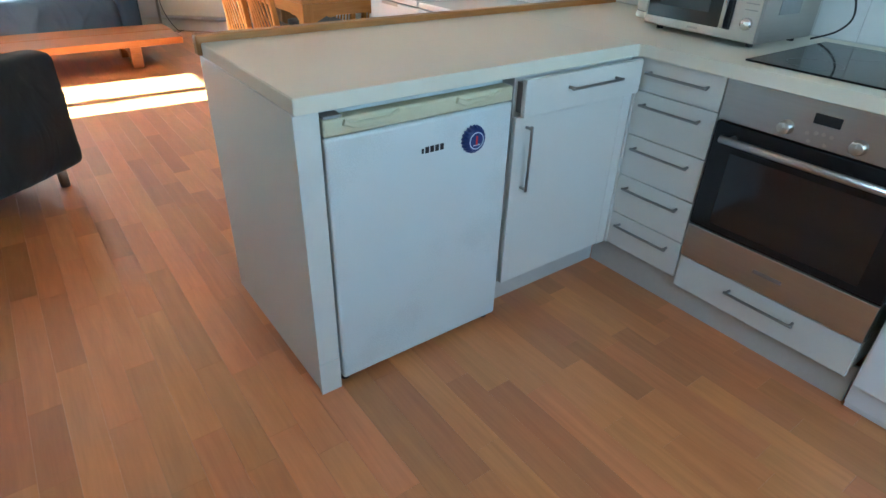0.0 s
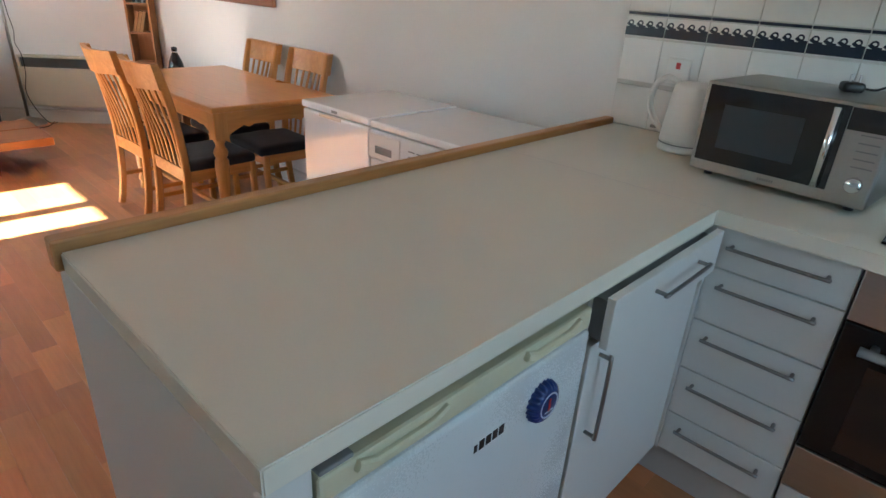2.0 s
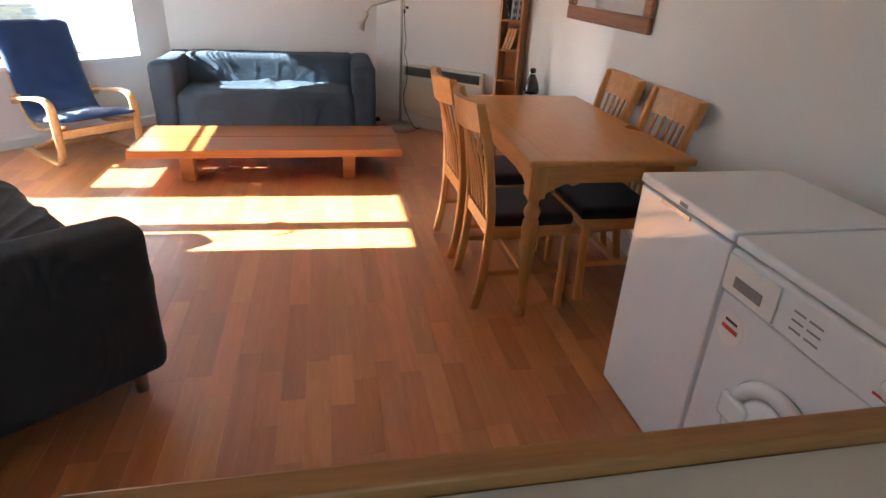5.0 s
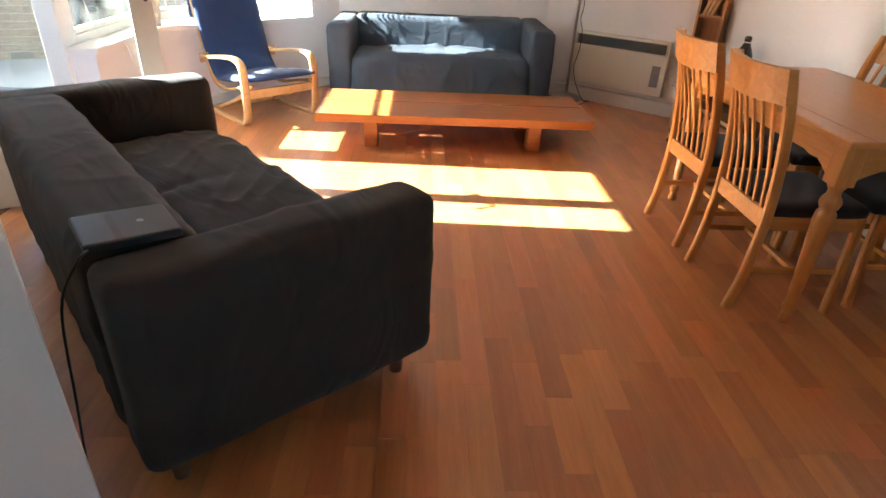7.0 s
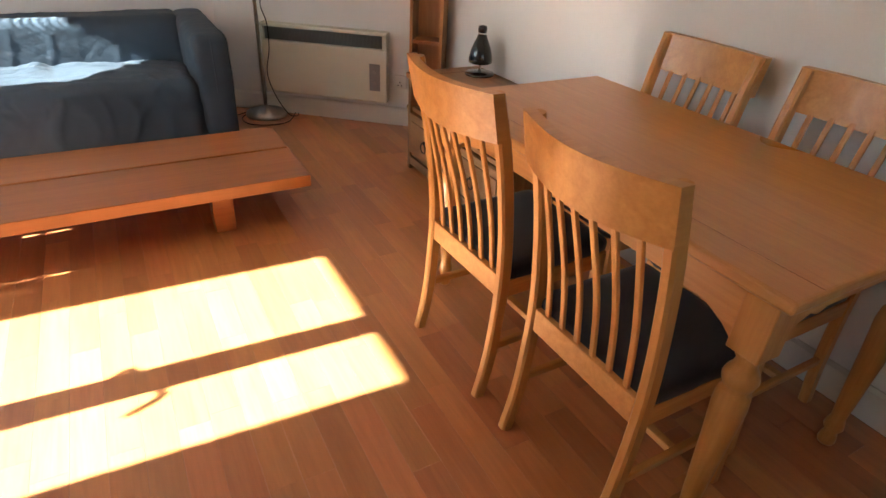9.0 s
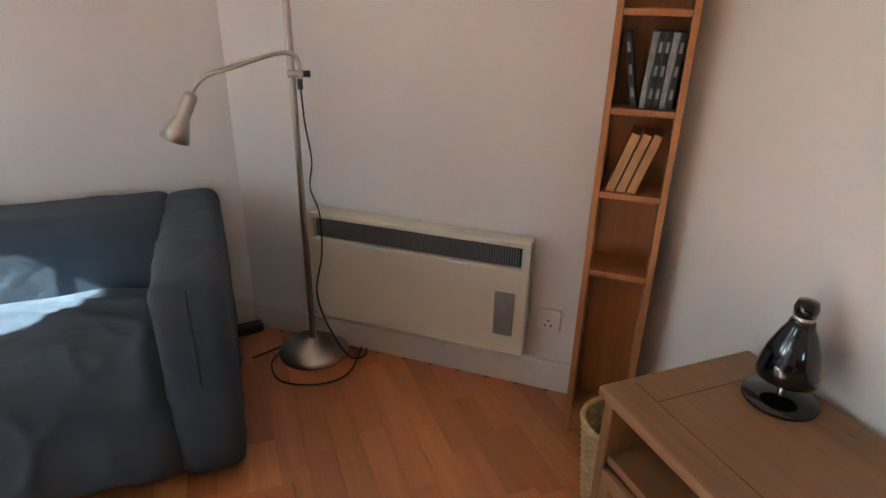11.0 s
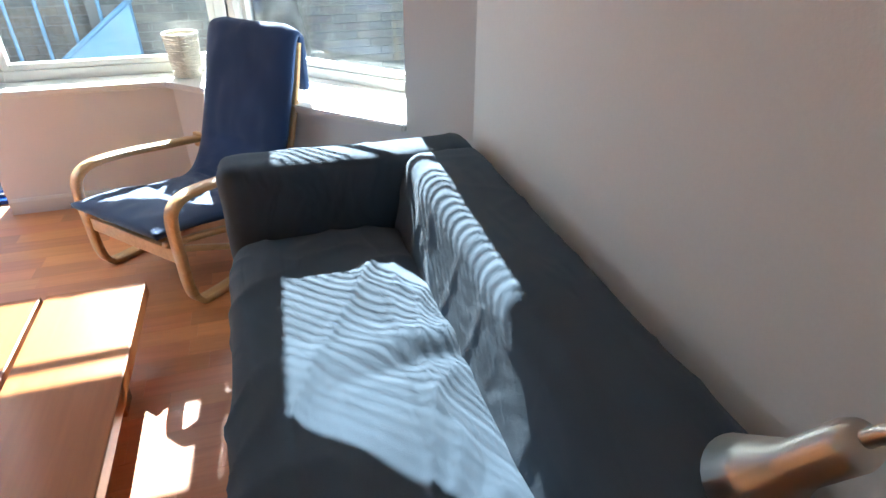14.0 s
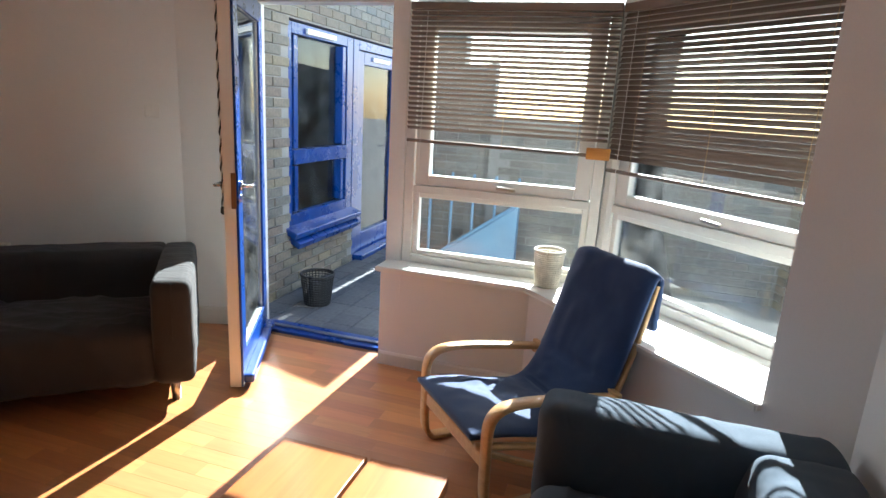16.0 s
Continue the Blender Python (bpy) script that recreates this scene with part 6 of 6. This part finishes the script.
box((-2.98, CWY - 0.14, 0.50), (-2.90, CWY - 0.02, 2.0), 0.005, 2, b)
box((-3.76, CWY - 0.14, 1.92), (-2.98, CWY - 0.02, 2.0), 0.005, 2, b)
box((-3.76, CWY - 0.14, 0.50), (-2.98, CWY - 0.02, 0.60), 0.005, 2, b)
box((-3.76, CWY - 0.13, 0.98), (-2.98, CWY + 0.0, 1.09), 0.005, 2, b)
part("window_frame", b, M_BLUE, t)
b = box((-3.70, CWY - 0.12, 0.62), (-3.66, CWY - 0.01, 0.97), 0.005)
box((-3.04, CWY - 0.12, 0.62), (-3.0, CWY - 0.01, 0.97), 0.005, 2, b)
box((-3.72, CWY - 0.12, 1.10), (-3.67, CWY - 0.01, 1.91), 0.005, 2, b)
box((-3.04, CWY - 0.12, 1.10), (-2.99, CWY - 0.01, 1.91), 0.005, 2, b)
part("glazing_bead", b, M_BLUE, t)
part("pane", box((-3.76, CWY - 0.085, 0.60), (-2.98, CWY - 0.08, 0.98)), M_GLASS_DARK, t)
part("pane", box((-3.76, CWY - 0.085, 1.09), (-2.98, CWY - 0.08, 1.92)), M_GLASS_DARK, t)
part("vent", box((-3.55, CWY - 0.02, 1.935), (-3.15, CWY + 0.005, 1.975), 0.004), M_WHITEPLASTIC, t, "white trickle vent")
b = turned(box((-0.5, -0.10, -0.02), (0.5, 0.09, 0.03), 0.01), pose(-3.38, CWY, 0.475, -18, 0, 0))
part("sill_board", b, M_BLUE, t)
for i in range(5):
    x = -3.86 + i * 0.19
    part("sill_tile", turned(box((0, -0.06, -0.025), (0.183, 0.10, 0.025), 0.006), pose(x, CWY, 0.415, -28, 0, 0)), M_BLUE, t)
t = tagged(new("door_2"), "royal blue glazed door across the courtyard", "door", "", "structure")
t.matrix_world = WING
b = box((-3.97, CWY - 0.14, 0.0), (-3.87, CWY - 0.02, 2.0), 0.005)
box((-4.97, CWY - 0.14, 0.0), (-4.87, CWY - 0.02, 2.0), 0.005, 2, b)
box((-4.87, CWY - 0.14, 1.92), (-3.97, CWY - 0.02, 2.0), 0.005, 2, b)
part("door_frame", b, M_BLUE, t)
b = box((-4.10, CWY - 0.12, 0.03), (-3.975, CWY - 0.04, 1.915), 0.005)
box((-4.865, CWY - 0.12, 0.03), (-4.74, CWY - 0.04, 1.915), 0.005, 2, b)
box((-4.74, CWY - 0.12, 0.03), (-4.10, CWY - 0.04, 0.22), 0.005, 2, b)
box((-4.74, CWY - 0.12, 1.80), (-4.10, CWY - 0.04, 1.915), 0.005, 2, b)
part("leaf", b, M_BLUE, t)
part("pane", box((-4.74, CWY - 0.085, 0.22), (-4.10, CWY - 0.08, 1.80)), M_GLASS_DARK, t)
part("vent", box((-4.60, CWY - 0.04, 1.84), (-4.25, CWY - 0.02, 1.88), 0.004), M_WHITEPLASTIC, t, "white trickle vent")
h = tube([(-4.80, CWY - 0.04, 1.02), (-4.80, CWY + 0.015, 1.02), (-4.76, CWY + 0.02, 1.02), (-4.68, CWY + 0.018, 1.02)], 0.009, 5, 10)
part("door_handle", h, M_CHROME, t, "chrome lever handle", True)
part("step", box((-4.95, CWY - 0.02, -0.03), (-3.9, CWY + 0.09, 0.045), 0.008), M_BLUE, t)
# dim room behind the courtyard windows
b = box((-5.95, CWY - 2.0, 0.0), (-3.15, CWY - 1.95, 2.4))
box((-5.95, CWY - 1.95, 0.0), (-5.9, CWY - 0.31, 2.4), 0, 2, b)
box((-3.2, CWY - 1.95, 0.0), (-3.15, CWY - 0.31, 2.4), 0, 2, b)
box((-5.95, CWY - 2.0, 2.4), (-3.15, CWY - 0.31, 2.45), 0, 2, b)
box((-5.95, CWY - 2.0, -0.05), (-3.15, CWY - 0.31, 0.0), 0, 2, b)
structure("wall_neighbour_room", b, M_WALL, "plain room behind the courtyard window")

# low garden wall beyond the windows
gw = structure("wall_garden", box((-5.15, 4.14, -0.32), (-4.915, 9.4, 1.40)), M_MORTAR, "grey brick wall across the courtyard")
GWM = Matrix.Translation((-4.907, 9.3, 0)) @ Matrix.Rotation(radians(-90), 4, "Z")
brick_face(gw, GWM, 5.1, -0.05, 1.38, lambda a, c2, z: c2 > 5.08, 0)
structure("wall_garden_coping", box((-5.18, 4.145, 1.401), (-4.885, 9.4, 1.45), 0.01), M_CONCRETE, "concrete coping on the garden wall")
gw2 = structure("wall_garden_side", poly_prism([(-2.75, 7.65), (-4.9, 6.86), (-4.9, 7.11), (-2.75, 7.90)], -0.32, 1.35), M_MORTAR, "grey brick side wall")
ga = math.degrees(math.atan2(0.79, 2.15))
brick_face(gw2, Matrix.Translation((-4.9, 6.853, 0)) @ Matrix.Rotation(radians(ga), 4, "Z") @ Matrix.Diagonal((1, -1, 1, 1)), 2.27, -0.05, 1.33, lambda a, c2, z: False, 250)
structure("wall_garden_cap", poly_prism([(-2.75, 7.6), (-4.9, 6.81), (-4.9, 7.16), (-2.75, 7.95)], 1.351, 1.40), M_CONCRETE, "concrete coping on the side wall")
# assumed wall; top height set by where sun starts on the doorway floor
sw = bmesh.new()
prof = [(3.30, -0.32), (4.14, -0.32), (4.139, 1.98), (3.30, 1.84)]
fa = [sw.verts.new((-5.14, y, z)) for y, z in prof]
fb = [sw.verts.new((-4.98, y, z)) for y, z in prof]
sw.faces.new(fa)
sw.faces.new(fb[::-1])
for i in range(4):
    sw.faces.new((fa[i], fa[(i + 1) % 4], fb[(i + 1) % 4], fb[i]))
sw = structure("wall_stair", sw, M_MORTAR, "grey brick wall with a sloping top, assumed so as to shade the doorway")
brick_face(sw, Matrix.Translation((-4.972, 4.13, 0)) @ Matrix.Rotation(radians(-90), 4, "Z"), 0.82, -0.05, 1.97, lambda a, c2, z: c2 > 0.83 or z > 1.88 - 0.167 * c2, 0)
t = thing("stair_parapet", pose(0, 0, 0), "pale blue rendered stair parapet with a sloping top", "parapet")
sp_ = bmesh.new()
prof = [(3.70, -0.05), (4.57, -0.05), (4.57, 0.70), (3.70, 0.06)]
fa = [sp_.verts.new((-4.44, y, z)) for y, z in prof]
fb = [sp_.verts.new((-4.34, y, z)) for y, z in prof]
sp_.faces.new(fa)
sp_.faces.new(fb[::-1])
for i in range(4):
    sp_.faces.new((fa[i], fa[(i + 1) % 4], fb[(i + 1) % 4], fb[i]))
part("panel", sp_, M_PALEBLUE, t)
part("hand_rail", rod((-4.39, 3.68, 0.065), (-4.39, 4.58, 0.727), 0.022, None, 10), M_PALEBLUE, t)
for i in range(5):
    y_ = 3.70 + i * 0.21
    part("post", rod((-4.47, y_, -0.05), (-4.47, y_, 0.95), 0.014, None, 8), M_PALEBLUE, t)
t = thing("garden_bench", pose(-4.03, 4.32, -0.03, 0, 0, 8), "low tan wooden bench in the courtyard", "bench")
part("seat", box((-0.26, -0.17, 0.19), (0.26, 0.17, 0.23), 0.006), M_TANBOARD, t)
for x in (-0.24, 0.18):
    for y in (-0.15, 0.09):
        part("leg", box((x, y, 0), (x + 0.06, y + 0.06, 0.189), 0.004), M_TANBOARD, t)

# wire waste bin outside the door
t = thing("waste_bin", pose(-3.14, 3.24, -0.028), "dark wire waste bin standing on the paving", "bin")
for k in range(12):
    z = 0.01 + k * 0.020
    r = 0.098 + 0.030 * z / 0.24
    part("hoop", sweep([Vector((r * math.cos(2 * math.pi * i / 28), r * math.sin(2 * math.pi * i / 28), z)) for i in range(29)], circle(0.0055, 5)), M_DARKWICKER, t, "", True)
for i in range(30):
    a = 2 * math.pi * i / 30
    part("wire", rod((0.098 * math.cos(a), 0.098 * math.sin(a), 0), (0.128 * math.cos(a), 0.128 * math.sin(a), 0.245), 0.0042, None, 5), M_DARKWICKER, t)
part("rim", sweep([Vector((0.128 * math.cos(2 * math.pi * i / 28), 0.128 * math.sin(2 * math.pi * i / 28), 0.245)) for i in range(29)], circle(0.009, 7)), M_DARKWICKER, t, "", True)
part("bottom", rod((0, 0, 0.001), (0, 0, 0.012), 0.097, None, 24), M_DARKWICKER, t)

# ---- floor strips, last ----
floor = structure("floor", poly_prism([(x * 1.0, y) for x, y in ROOM], -0.011, -0.0045), M_JOINT, "orange-brown beech strip floor")
SW = 0.088


def span(x):
    """Stretch of the room along y at a given x."""
    ys = []
    k = len(ROOM)
    for i in range(k):
        (x0, y0), (x1, y1) = ROOM[i], ROOM[(i + 1) % k]
        if (x0 - x) * (x1 - x) < 0:
            ys.append(y0 + (y1 - y0) * (x - x0) / (x1 - x0))
    ys.sort()
    return [(ys[i], ys[i + 1]) for i in range(0, len(ys) - 1, 2)]


rnd = random.Random(5)
rest_v, rest_f = [], []
shared = {}
near = 0


def strip_shape(w, l):
    h, c = 0.0045, 0.0003
    v = [(0, 0, -h), (w, 0, -h), (w, l, -h), (0, l, -h), (0, 0, -c), (w, 0, -c), (w, l, -c), (0, l, -c), (c, c, 0), (w - c, c, 0), (w - c, l - c, 0), (c, l - c, 0)]
    f = [(0, 1, 5, 4), (1, 2, 6, 5), (2, 3, 7, 6), (3, 0, 4, 7), (4, 5, 9, 8), (5, 6, 10, 9), (6, 7, 11, 10), (7, 4, 8, 11), (8, 9, 10, 11)]
    return v, f


x = -2.40
while x < RX:
    for y0, y1 in span(x + SW / 2):
        y = y0 - rnd.uniform(0, 0.3)
        while y < y1:
            l = rnd.choice((0.30, 0.38, 0.46, 0.54, 0.66))
            a, c2 = max(y, y0), min(y + l, y1)
            if c2 - a > 0.01:
                if -0.75 < x < 1.05 and 0.75 < a and c2 < 4.6 and c2 - a == l and near < 300:
                    key = round(l, 2)
                    if key not in shared:
                        me = bpy.data.meshes.new("floor_strip")
                        v, f = strip_shape(SW - 0.0003, l - 0.0003)
                        me.from_pydata(v, [], f)
                        me.materials.append(M_FLOOR_P)
                        shared[key] = me
                    o = new("floor_strip", shared[key])
                    o.parent = floor
                    o.matrix_basis = pose(x, a, 0)
                    near += 1
                else:
                    v, f = strip_shape(SW - 0.0003, c2 - a - 0.0003)
                    k = len(rest_v)
                    rest_v += [(p[0] + x, p[1] + a, p[2]) for p in v]
                    rest_f += [[i + k for i in q] for q in f]
            y += l
    x += SW
me = bpy.data.meshes.new("floor_strips")
me.from_pydata(rest_v, [], rest_f)
me.materials.append(M_FLOOR_S)
o = new("floor_strips", me)
o.parent = floor
tagged(o, "", "", "", "stuff")
